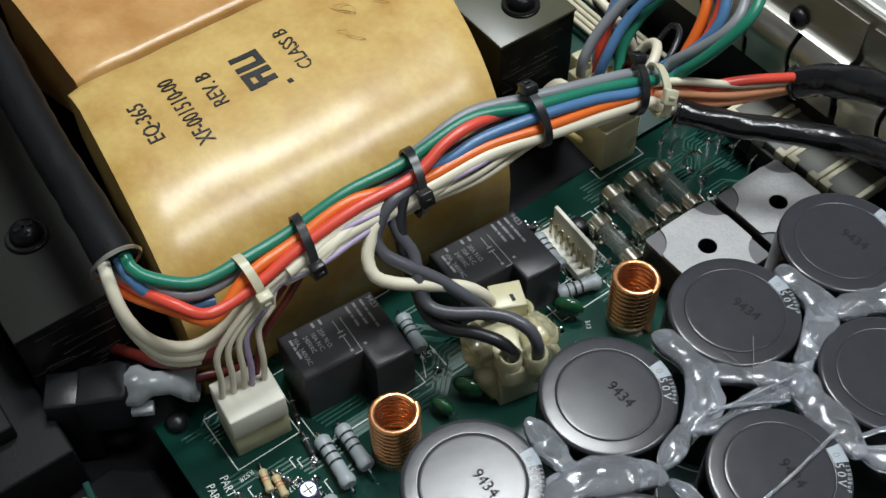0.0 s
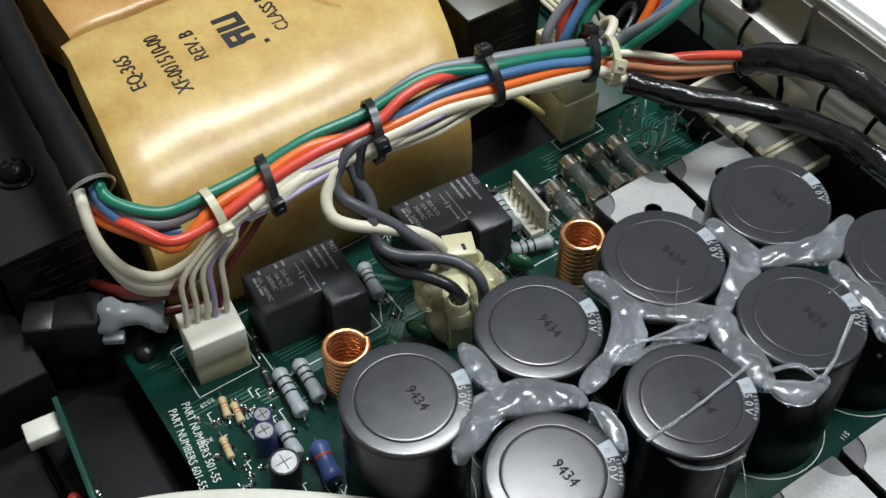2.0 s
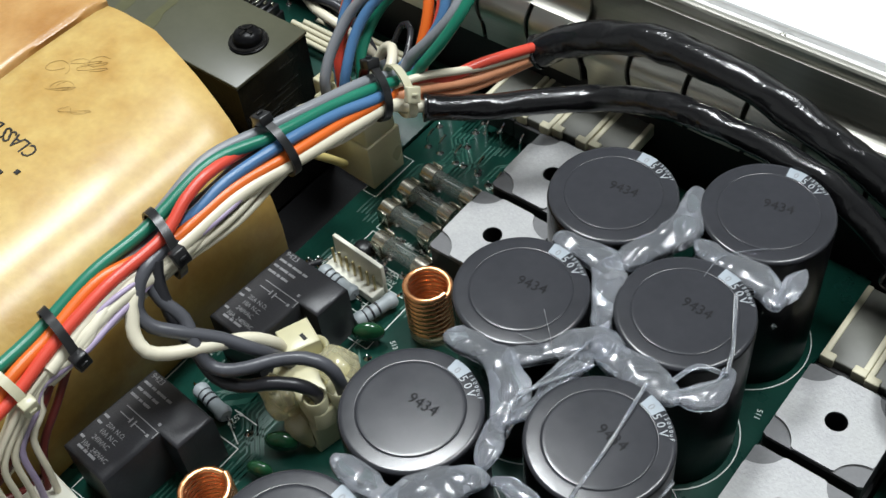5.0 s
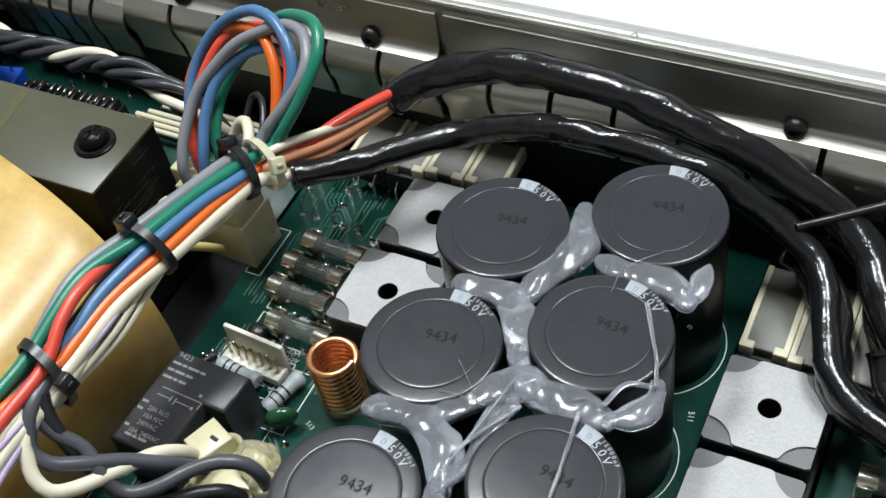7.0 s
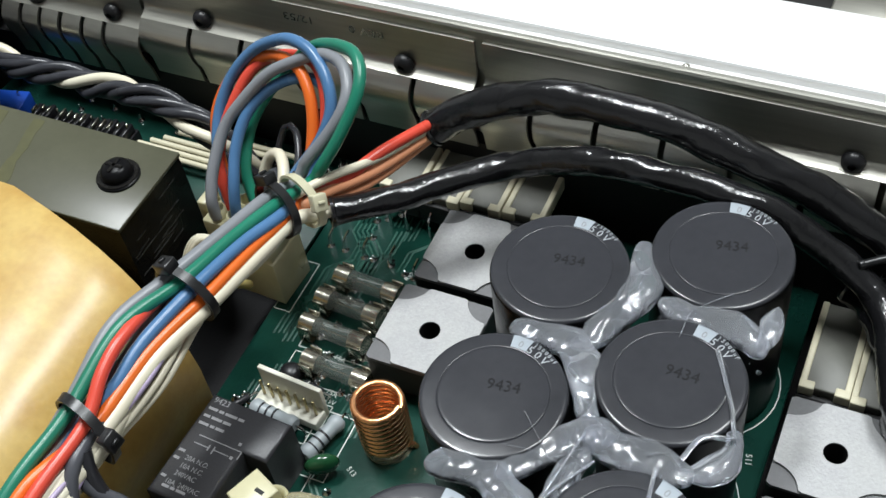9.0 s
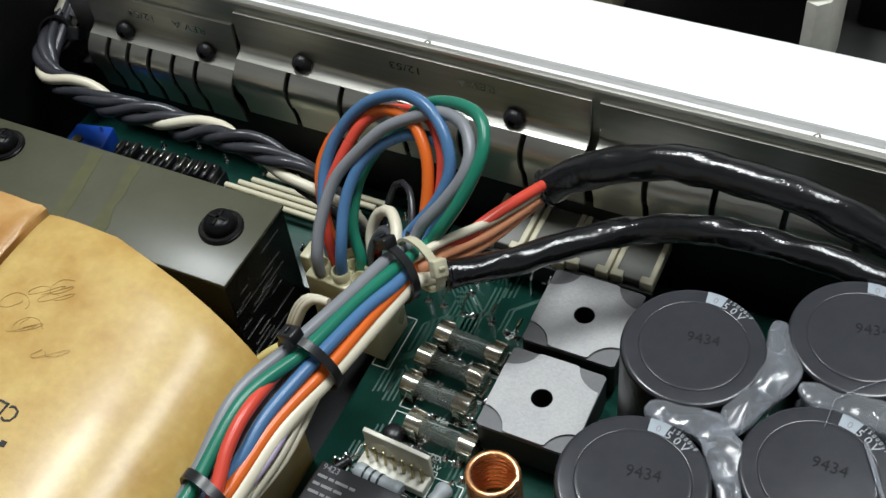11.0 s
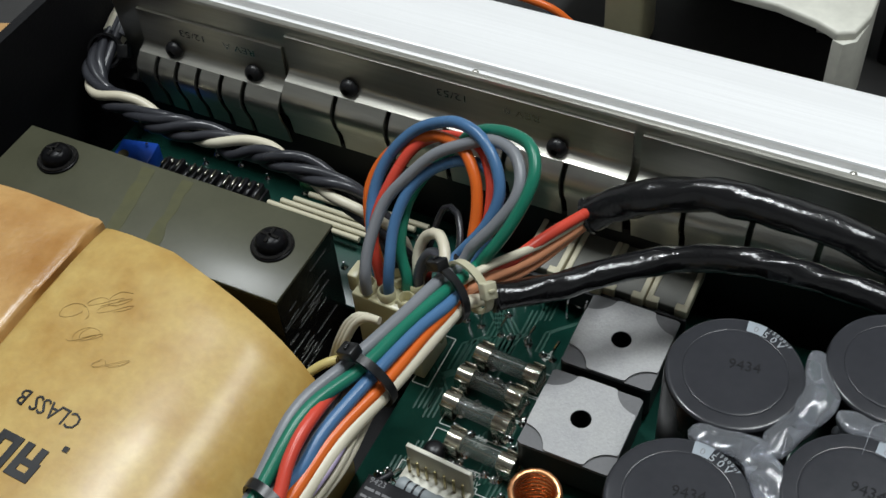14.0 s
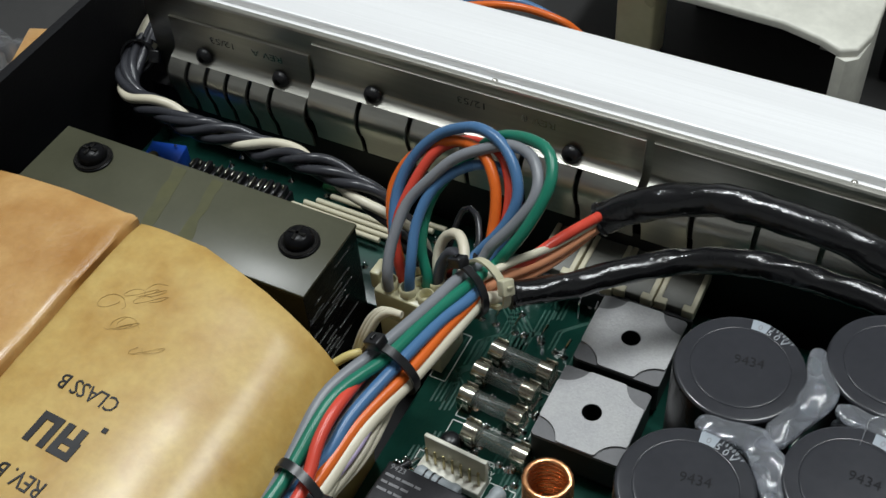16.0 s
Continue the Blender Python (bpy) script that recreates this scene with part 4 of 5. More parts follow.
dipped(-48.6, -9.6, 35), dipped(-44.6, -48.2, 30), dipped(-44.2, -57.0, 20, 0.8), dipped(-150, 84, 10, 0.8)
for x, y in ((-71.0, 13.6), (-84.2, -116.0), (-79, 76)):
    tagged(link("standoff_screw", lathe([(3.1, 0.05), (3.1, 1.6), (2.6, 2.8), (1.4, 3.4), (0, 3.5)], 24, None, (0, 0, 0)), "blackplastic"), "black screw head holding the board", "screw", "board screws").matrix_basis = at_units(x, y, 0)


# ---- power devices between the plates and the heat sink ----
def device(x, y, turn=0.0):
    d = thing("power_transistor", x, y, 0, "grey power transistor with cream edges against the heat sink", "transistor", "power transistors", rz=turn)
    part("body", boxed(-5.6, 0, 9.5, 5.6, 26, 13.5, 0.4), "devbody", d)
    part("insulator", boxed(-6.2, -1.6, 4.0, 6.2, 0, 11, 0.3), "blackgap", d, "black lead insulator")
    for s in (-1, 1):
        part("cream_edge", boxed(s * 5.2 - 0.8, -0.6, 9.4, s * 5.2 + 0.8, 26, 14.0, 0.3), "cream", d, "cream moulded edge")
        part("cream_foot", boxed(s * 4.2 - 1.8, -0.8, 9.6, s * 4.2 + 1.8, 1.6, 14.1, 0.3), "cream", d, "cream moulded foot")
    for q in (-2.6, 2.6):
        part("lead", tube([(q, -0.5, 8.0), (q, -3.4, 6.4), (q, -3.8, 0.0)], 0.45, 6), "solder", d)
    return d


d1 = device(59.5, 46.5)
for x, y in ((71.6, 45.8), (83.8, 44.8), (-41.0, 74.6), (-53.2, 73.6), (-28.5, 75.0), (-66, 74)):
    copy_thing(d1, at_units(x, y, 0))
for x, y in ((-82.2, 57.6), (-77.4, 57.4), (-70.8, 56.8), (-62.2, 56.7), (-53.9, 54.5), (44.4, 46.2)):
    tagged(link("wire_post", tube([(0, 0, 0.0), (0.2, 0.1, 4.0), (1.2, 2.2, 6.6)], 0.42, 6), "solder"), "bright tinned wire post on the board", "wire post", "wire posts").matrix_basis = at_units(x, y, 0)


# ---- wire harness ----
SPINE = [(-97, -114, 58), (-87, -111, 55), (-80, -101, 50), (-79, -89, 50), (-79, -75, 50.5), (-78.5, -58, 53), (-77.5, -41, 53.6), (-76.5, -20, 55.5), (-75, -3, 56), (-73, 14, 54), (-71.2, 29, 50.5), (-66.5, 37, 47.5)]
E1, E2 = Vector((-0.77, 0.0, 0.64)), Vector((0.62, -0.2, 0.74))


def spine_at(y):
    p = SPINE
    for a, b in zip(p, p[1:]):
        if a[1] <= y <= b[1]:
            t = (y - a[1]) / (b[1] - a[1])
            return Vector(a).lerp(Vector(b), t)
    return Vector(p[0] if y < p[0][1] else p[-1])


def loom(rows):
    """Points beside the harness's middle line: rows of y, across, towards the viewer."""
    out = []
    for k, (y, a, d) in enumerate(rows):
        sway = noise.noise((y * 0.11, rows[0][1] * 2.3 + rows[0][2], 4.0))
        out.append(tuple(spine_at(y) + E1 * (a * 1.5 + 1.1 * sway) + E2 * (d * 1.5 + 0.8 * noise.noise((y * 0.13, rows[0][1] * 3.1, 9.0)))))
    return out


def wire(points, r, mat, label, group="wires of the harness", lump=0.0, seg=10, step=2.0):
    r = r * (1.34 if r > 1.0 else 1.15)
    return tagged(link("wire", tube(points, r, seg, step, lump=lump), mat), label, "wire", group)


# long coloured wires; the loop above the plug continues each
wire([(-104, -112, 60), (-97, -111.6, 59)] + loom([(-111, 2.5, 0), (-101, 3.2, 0.4), (-89, 3.0, 0.5), (-75, 3.0, 0), (-58, 3.6, 0), (-41, 3.2, 0.2), (-20, 4.6, 0.6), (-3, 1.8, 1.2), (14, 1.0, 1.2), (29, 0.8, 1.2)]) + [(-69.2, 41.4, 48), (-67, 42.6, 51.6), (-62.9, 47.6, 58.8), (-60.5, 54.3, 65.6), (-61.2, 60.2, 69.3), (-65.6, 65.8, 70.5), (-75.2, 69.8, 67.6), (-83.6, 70.9, 62.2), (-92.3, 65.4, 53), (-96.9, 58, 45.1), (-95.2, 47.9, 37.9), (-91.2, 43, 31), (-91.2, 42, 28)], 1.2, "wgreen", "green insulated wire along the harness and into the loop")
wire([(-104, -114, 57), (-96, -114.4, 54)] + loom([(-111, 1.0, -1.5), (-101, 1.2, -1), (-75, 2.4, -2), (-41, 4.2, -1.5), (-20, 5.4, -0.8), (-3, 3.6, 0), (14, 2.8, 0.6), (29, 2.6, 0.6)]) + [(-73.1, 41.2, 47.7), (-71.5, 43.6, 51.7), (-66.9, 48, 57.6), (-63.6, 52.9, 63.2), (-64.2, 58.2, 66.4), (-68.6, 63.9, 67.8), (-76.2, 67.2, 66.1), (-83.6, 65.8, 63.2), (-90.4, 62.4, 60.2), (-96.1, 57.4, 54.7), (-100.9, 51.5, 48), (-101.8, 43, 40), (-100.8, 37.5, 33.5), (-100.5, 37, 28)], 1.2, "wgrey", "grey insulated wire along the harness and into the loop")
wire([(-103, -114, 58), (-96, -115, 53.5)] + loom([(-107, -2.6, 1.2), (-101, -2.4, 1.2), (-89, -1.4, 1.4), (-75, 0.2, 1.6), (-58, 0.6, 1.8), (-41, 1.0, 2.0), (-30, 2.8, 1.8), (-20, 3.2, 1.4), (-3, 2.0, -1.6), (14, 1.4, -2.8), (29, 1.6, -2.8)]) + [(-66.4, 43, 44.6), (-58.6, 59, 45), (-51, 77, 42)], 1.15, "wred", "red insulated wire crossing over the harness")
wire([(-103, -115, 56), (-95, -116, 51)] + loom([(-107, -3.8, 0.4), (-101, -3.4, 0.6), (-89, 0.0, 0.8), (-75, 1.6, 0.8), (-58, 2.0, 0.4), (-41, -0.4, 0.6), (-20, -1.0, 1.2), (-3, -2.0, 1.0), (14, -2.2, 0.8), (29, -2.2, 0.8)]) + [(-73.4, 43.9, 42.9), (-74.4, 50.2, 46.9), (-75.7, 56.2, 53.3), (-78.4, 61.1, 58.1), (-84.2, 66.2, 61.2), (-92.7, 68.9, 60.2), (-99.6, 68.6, 56.5), (-107, 66.8, 50.5), (-110.2, 62.4, 44.5), (-110, 58, 39.8), (-106.3, 51.5, 33.9), (-100.3, 44.5, 28)], 1.2, "worange", "orange insulated wire along the harness and into the loop")
wire(loom([(-58, 0.5, -2), (-41, 1.0, -0.8), (-30, 0.2, 0.6), (-20, 0.4, 1.0), (-3, -0.4, 1.4), (14, -0.6, 1.4), (29, -0.8, 1.2)]) + [(-76.8, 43.2, 43.8), (-75.4, 46.1, 46.3), (-71, 50.9, 52.4), (-69.4, 56.4, 58.8), (-72.6, 61.8, 63.8), (-78.8, 66.7, 66.6), (-85.4, 69.1, 66.9), (-91.1, 69.7, 65.1), (-98.8, 68.7, 60.4), (-104.7, 64.7, 53.7), (-107.1, 58.9, 46.8), (-105.7, 51.6, 39.9), (-101.4, 44, 32), (-100.5, 43, 27)], 1.2, "wblue", "blue insulated wire along the harness and into the loop")
wire(loom([(-80, -2.0, 0.8), (-58, -0.6, 0.6), (-41, -2.2, 0.6), (-20, -2.6, 0.8), (-3, -3.4, 0.6), (14, -3.4, 0.4), (29, -3.4, 0.4)]) + [(-66, 36, 42.5), (-62.5, 41, 41.5)], 1.35, "wwhite", "ivory insulated wire along the underside of the harness")
wire(loom([(-3, 0, -2.4), (14, -0.5, -2.4), (27, 0, -1.6)]) + [(-66.4, 41, 49.4), (-59, 57, 44.4), (-51.2, 76, 41)], 1.0, "wwhite", "ivory wire with a blue trace joining the black sleeve")
wire([(-70, 28, 47), (-67.4, 38, 46.0), (-59.4, 55, 41.4), (-51.6, 75.5, 39)], 1.1, "wsalmon", "salmon insulated wire running into the black sleeve")
wire([(-70, 27, 45), (-67.6, 37, 43.4), (-59.8, 53, 39), (-52, 75, 37.4)], 1.0, "wsalmon", "salmon insulated wire running into the black sleeve")
for mat, off, deep, thick in (("wwhite", -3.6, -0.6, 0.78), ("wwhite", -4.6, -1.8, 0.78), ("wpurple", -2.0, 0.6, 0.6), ("wbrown", -3.0, -2.6, 1.2), ("wgrey", 1.8, -2.4, 1.2), ("wwhite", 0.4, -1.8, 1.0)):
    wire(loom([(-72, off + 1.0, deep), (-58, off + 0.4, deep + 1.2), (-41, off, deep), (-24, off - 0.8, deep + 0.8), (-3, off + 0.6, deep - 0.4), (14, off - 0.2, deep), (29, off * 0.8, deep)]), thick, mat, {"wwhite": "thin ivory wire inside the harness", "wpurple": "thin violet wire inside the harness", "wbrown": "dark red wire inside the harness", "wgrey": "grey wire inside the harness"}[mat])
for k in range(3):
    wire([(x - 1.4 * k, y + 0.6 * k, z - 0.9 * k) for x, y, z in ((-85.9, 19.9, 43), (-89.9, 20, 42), (-93.4, 19.5, 38), (-96.3, 17.7, 31), (-99.3, 17.6, 22))], 0.9, "wwhite", "thin ivory wire curling below the harness", "ivory wires below the plug")
# loop wires that end in the plug
wire([(-72.4, 36, 46), (-72.5, 45.3, 41.8), (-71.9, 51.6, 47.7), (-72.2, 57, 54), (-74.6, 62.6, 58.2), (-79.6, 68.1, 61.2), (-87.8, 70.9, 59.8), (-94.9, 69.8, 58), (-99.4, 65.7, 55.3), (-102.2, 59.1, 49.6), (-103.9, 52.1, 42.4), (-102.7, 46.3, 36.2), (-99.5, 42.5, 30), (-99, 42, 27)], 1.15, "wred", "red wire bent over in the loop")
wire([(-73, 38, 45.5), (-73, 44.8, 43.9), (-70.9, 50.3, 48.4), (-70.4, 56.7, 53), (-73.1, 61.7, 56.5), (-78.6, 65.7, 58), (-85.5, 64.1, 58), (-91.7, 60.5, 55), (-95.5, 55.3, 50.9), (-96.5, 48.3, 44.8), (-95, 41.5, 38), (-94.5, 38.6, 32), (-94.5, 38.4, 27)], 1.15, "wblue", "bright blue wire bent over in the loop")
wire([(-77, 36, 42), (-78.6, 41, 43), (-81.6, 45, 42.4), (-85.6, 47, 39.6), (-88, 46, 35), (-88.4, 44.4, 31), (-88.6, 44, 27)], 1.25, "wdgrey", "grey wire curving into the plug")
wire([(-77.6, 39, 43), (-80, 45, 45.4), (-84, 49.6, 45), (-88.4, 51, 41.4), (-90.4, 48.8, 36), (-89, 45.2, 31), (-88.6, 44.4, 27)], 1.15, "wwhite", "ivory wire curving into the plug")
wire([(-76, 41, 43), (-77, 48, 47), (-81, 55, 49), (-86, 57, 47), (-88, 52, 38), (-88, 45, 28)], 0.8, "wblack", "thin black wire curving into the plug")
# thin wires on the lower side and the drop to the white plug
for k, (mat, off, x, yy) in enumerate((("wwhite", -1.6, -77, -105.4), ("wwhite", -2.6, -76.4, -102.4), ("wwhite", -2.2, -75.6, -99.4), ("wpurple", -3.2, -75, -97.4), ("wwhite", -1.0, -74, -94))):
    bx = -72.5 + k * 0.4
    wire(loom([(-36, off + 0.6, -0.8), (-50, off, 0.6), (-62, off - 0.4, 1.0), (-72, off - 1.0, 1.2)]) + [(-76, -81 - 0.8 * k, 49 - k), (-74.6, -89 - 1.4 * (2 - k), 46 - 1.2 * k), (-73.6, yy + 2.5, 37), (bx, yy + 0.8, 27), (bx - 0.4, yy, 18)], 0.74, mat, "thin ivory wire dropping to the white plug" if mat == "wwhite" else "thin violet wire dropping to the white plug", "thin wires to the white plug")
for k in range(4):
    wire(loom([(-20, -2.4 + 0.7 * k, -1.6), (-41, -2.8 + 0.7 * k, 0.2 + 0.3 * k), (-58, -2.4 + 0.5 * k, 0.9), (-72, -2.2 - 0.4 * k, 1.0)]) + [(-80, -86, 43 - 1.6 * k), (-83 + 0.6 * k, -96, 31 - 2.0 * k), (-85 + 0.6 * k, -106, 28 - 1.6 * k), (-86, -114, 36 - 2.6 * k), (-88, -118, 48 - 1.8 * k), (-94, -117.5, 57 - 0.8 * k), (-101, -115.5, 60)], (1.22, 0.98, 1.16, 0.9)[k], "wwhite", "ivory wire hanging in a bow below the harness", "ivory wires in a bow")
wire([(-101, -115, 58), (-93, -118, 52), (-87, -117, 42), (-85.6, -110, 31), (-85, -102, 26)], 0.45, "wblue", "fine blue tracer along an ivory wire")
wire([(-100, -113, 59), (-90, -112.5, 55), (-84, -107, 48), (-81, -98, 46)], 1.2, "wblue", "blue wire leaving the black sleeve")
wire([(-79, -78, 45), (-77, -86, 40), (-78, -95, 33), (-82, -103, 24), (-92, -110, 15), (-104, -116, 9), (-122, -122, 0)], 1.35, "wbrown", "dark red wire below the harness")
wire([(-78, -74, 44), (-76, -82, 38), (-76, -90, 29), (-74, -95, 18)], 0.9, "wbrown", "dark red wire going to the white plug")
# heavy wires to the power plug
wire(loom([(-20, -1.6, -2), (-36, -0.6, 0)]) + [(-75.2, -49.1, 54), (-73.8, -54.5, 50), (-72.4, -56.6, 47), (-69.2, -56.3, 44), (-64.4, -52.4, 41), (-58.7, -46.3, 36), (-52.9, -41.8, 31), (-51.2, -37.4, 24), (-51.3, -34.4, 18)], 1.3, "wdgrey", "dark grey heavy wire bending to the power plug", "heavy wires to the power plug")
wire(loom([(-20, -2.4, -2.4), (-36, -1.6, -0.6)]) + [(-76.5, -46.6, 53), (-74.5, -49.8, 50), (-71, -50.4, 46), (-66.3, -49.4, 42), (-61.5, -51.7, 38), (-58.8, -52.2, 33), (-55, -50.7, 31), (-50.8, -46.9, 31), (-46.7, -41.3, 31), (-41.2, -36.7, 31), (-36.4, -34.4, 29), (-34, -34, 25), (-34, -33.5, 19)], 1.3, "wdgrey", "dark grey heavy wire bending to the power plug", "heavy wires to the power plug")
wire(loom([(-20, -3.0, -2.0), (-36, -2.4, -0.2)]) + [(-74.6, -53.6, 51), (-72.3, -58.2, 48), (-70, -60.8, 45), (-66.4, -61.3, 42), (-63.6, -57.5, 39), (-59.5, -49.4, 36), (-55.9, -40.8, 32), (-53, -36.1, 27), (-53.3, -33.7, 20)], 1.3, "wwhite", "ivory heavy wire bending to the power plug", "heavy wires to the power plug")
wire([(-75, -46, 54), (-72.6, -49, 49), (-68, -51, 41), (-64, -51.2, 34), (-57.2, -52.1, 28), (-51.3, -49.5, 26), (-46.5, -45.2, 26), (-41.3, -41.2, 25), (-38.1, -39.1, 22), (-36.8, -38.5, 17)], 1.3, "wblack", "black heavy wire low against the power plug", "heavy wires to the power plug")


# ---- cable ties ----
def cable_tie(y, r1, r2, mat, label, head_a, lean=0.0):
    c = spine_at(y)
    t = (spine_at(y + 3) - spine_at(y - 3)).normalized()
    e1 = (E1 - t * E1.dot(t)).normalized()
    e2 = t.cross(e1).normalized()
    if e2.dot(E2) < 0:
        e2 = -e2
    tie = thing("cable_tie", c.x, c.y, c.z, label, "cable tie", "cable ties round the harness")
    bm, n, rings = bmesh.new(), 36, []
    for i in range(n):
        a = 2 * math.pi * i / n
        p = e1 * math.cos(a) * r1 + e2 * (math.sin(a) * r2 + 0.4) + t * lean * math.cos(a)
        o = (e1 * math.cos(a) + e2 * math.sin(a)).normalized()
        rings.append([bm.verts.new(p + t * s + o * d) for s, d in ((-1.15, 0), (1.15, 0), (1.15, 0.75), (-1.15, 0.75))])
    for i in range(n):
        p, q = rings[i], rings[(i + 1) % n]
        for k in range(4):
            bm.faces.new((p[k], p[(k + 1) % 4], q[(k + 1) % 4], q[k]))
    bmesh.ops.recalc_face_normals(bm, faces=bm.faces)
    part("strap", bm, mat, tie)
    a = radians(head_a)
    o = (e1 * math.cos(a) + e2 * math.sin(a)).normalized()
    pos = e1 * math.cos(a) * r1 + e2 * (math.sin(a) * r2 + 0.4) + o * 1.0 + t * lean * math.cos(a)
    rot = Matrix((t, o.cross(t), o)).transposed().to_4x4()
    hd = boxed(-1.9, -2.2, -1.2, 1.9, 2.2, 1.6, 0.4)
    hd.transform(Matrix.Translation(pos) @ rot)
    part("head", hd, mat, tie)
    tl = boxed(-0.9, -0.3, 1.6, 0.9, 0.5, 2.2, 0.2)
    tl.transform(Matrix.Translation(pos) @ rot)
    part("cut_tail", tl, mat, tie)
    return tie


cable_tie(-73, 7.2, 5.4, "tieblack", "black nylon cable tie round the coloured wires", 140, 1.5)
cable_tie(-41, 8.0, 5.8, "tieblack", "black nylon cable tie round the coloured wires", 120, 2.0)
cable_tie(-4, 7.6, 5.2, "tieblack", "black nylon cable tie round the coloured wires", 30)
cable_tie(28.5, 7.0, 5.2, "tieblack", "black nylon cable tie round the coloured wires", 25)
cable_tie(34.5, 6.6, 5.0, "tienat", "natural nylon cable tie round the coloured wires", 110, -2.0)
cable_tie(-89, 5.8, 4.6, "tienat", "natural nylon cable tie round the coloured wires", 150, -0.5)


# ---- black sleeves ----
def black_sleeve(points, r, mat, label, lump=0.12):
    o = Vector(points[0])
    ob = thing("cable_sleeve", *o, label, "cable sleeve", "black cable sleeves")
    part("tubing", tube([tuple(Vector(q) - o) for q in points], r, 18, 1.6, lump=lump), mat, ob)
    way = (Vector(points[1]) - o).normalized()
    end = lathe([(r * 0.8, -0.5), (r * 1.1, -0.3), (r * 1.12, 0.5), (r * 1.0, 0.9)], 24)
    end.transform(way.to_track_quat("Z", "Y").to_matrix().to_4x4())
    part("cut_end", end, mat, ob)
    return ob


black_sleeve([(-52.5, 75.5, 39.5), (-46, 78, 44), (-38, 80, 47.8), (-30, 82, 50.4), (-22, 83, 52.4), (-12, 83, 53.6), (-2, 82, 54.4), (10, 81, 54.4), (22, 80, 52), (34, 80, 48), (46, 80, 43.4), (58, 79, 38), (68, 77, 33), (77, 71, 29), (83, 61, 26), (90, 51, 24), (104, 42, 22), (124, 34, 20)], 4.6, "sleeve", "thick black tubing over the wires beside the heat sink", 0.14)
black_sleeve([(-63.6, 38.6, 41.6), (-58, 43.4, 40.6), (-50, 50.6, 39.4), (-42, 58.8, 38.8), (-33, 66, 39.2), (-25, 70, 40.4), (-14, 71, 44), (-4, 71, 46.5), (8, 70.5, 47.5), (22, 70.5, 47), (36, 70.5, 44.5), (48, 70, 39), (58, 68.6, 33), (65, 65, 29.5), (70, 58, 27), (72.6, 49, 25), (77, 39, 22), (86, 32, 20), (104, 26, 18)], 3.6, "sleeve", "glossy black shrink tubing bending round the capacitors", 0.16)
black_sleeve([(60, 68, 36), (66, 72, 36.5), (74, 78, 36.5), (82, 84, 37)], 1.0, "tieblack", "black tie end crossing the tubes", 0.05)
black_sleeve([(60, 71, 24), (66, 66, 24), (72, 57, 22.5), (75, 47, 20), (80, 37, 17), (94, 31, 15)], 4.6, "sleeve", "glossy black tubing in a heap", 0.34)
black_sleeve([(68, 82, 22), (78, 76, 21), (83, 64, 20), (88, 54, 18), (100, 46, 16)], 5.0, "sleeve", "glossy black tubing in a heap", 0.34)
black_sleeve([(86, 46, 26), (90, 38, 21), (96, 32, 19), (110, 24, 17)], 3.4, "sleeve", "glossy black tubing in a heap", 0.3)
bm = tube([(-50, 52, 34.8), (-44, 58, 35.6), (-38, 62, 36.4), (-32, 66, 37)], 1.6, 8, 1.2, lump=0.9, flat=0.35)
tagged(link("loose_film", bm, "clearfilm"), "crinkled clear film under the black tube", "film")
slv = thing("harness_sleeve", -118, -114, 40, "black sleeve with the harness wires coming out", "cable sleeve")
sl = tube([(-97, -113.5, 57), (-104, -113, 58.5), (-121, -112, 58.5), (-140, -111, 58.5), (-164, -109, 58), (-183, -107, 57), (-225, -102, 52)], 5.4, 20, 2.0, lump=0.08)
sl.transform(Matrix.Translation((118, 114, -40)))
part("tubing", sl, "paint", slv)
rim = lathe([(6.4, -0.6), (6.9, 0.0), (6.4, 0.6), (5.9, 0.0)], 28)
rim.transform(Matrix.Translation((22, 0, 18)) @ Vector((1, 0, -0.3)).to_track_quat("Z", "Y").to_matrix().to_4x4())
part("cut_rim", rim, "mill", slv, "frayed pale rim")


# ---- twisted cable behind the transformer ----
AX = [(-227, 101, 34), (-227, 92, 31.5), (-224.5, 81, 30), (-218, 75, 29.5), (-205, 72, 30), (-189, 69, 30.5), (-171, 69, 31.5), (-155, 68, 33), (-142, 65, 36), (-128, 64, 35), (-116, 62, 31), (-106, 60, 24), (-100, 58, 12)]
axis = smooth_path(AX, 2.5)
for k, mat in enumerate(("wtwist", "wtwist", "wwhite", "wtwist", "wtwist")):
    pts = []
    for i, q in enumerate(axis):
        t = (axis[min(i + 1, len(axis) - 1)] - axis[max(i - 1, 0)]).normalized()
        s = t.cross(Vector((0, 0, 1))).normalized()
        u = s.cross(t)
        a = i * 2.5 * 2 * math.pi / 46 + k * 2 * math.pi / 5 + 0.9 * noise.noise((i * 0.09, k * 3.3, 7.0)) + 0.5
        loose = 2.7 + 2.2 * noise.noise((i * 0.14, k * 5.0, 1.0))
        pts.append(tuple(q + (s * math.cos(a) + u * math.sin(a) * 0.85) * loose))
    tagged(link("twisted_wire", tube(pts, 1.6, 12, 2.5), mat), "dark grey wire of the twisted cable" if mat == "wtwist" else "ivory wire of the twisted cable", "wire", "twisted cable wires")
tw = thing("twist_tie", -226.5, 90, 31.5, "black tie round the twisted cable", "cable tie", rx=50, rz=20)
part("strap", lathe([(5.0, -1.2), (5.8, -1.2), (5.8, 1.2), (5.0, 1.2), (5.0, -1.2)], 28), "tieblack", tw)
part("head", boxed(4.4, -2.2, -1.9, 8.2, 2.2, 1.9, 0.4), "tieblack", tw)
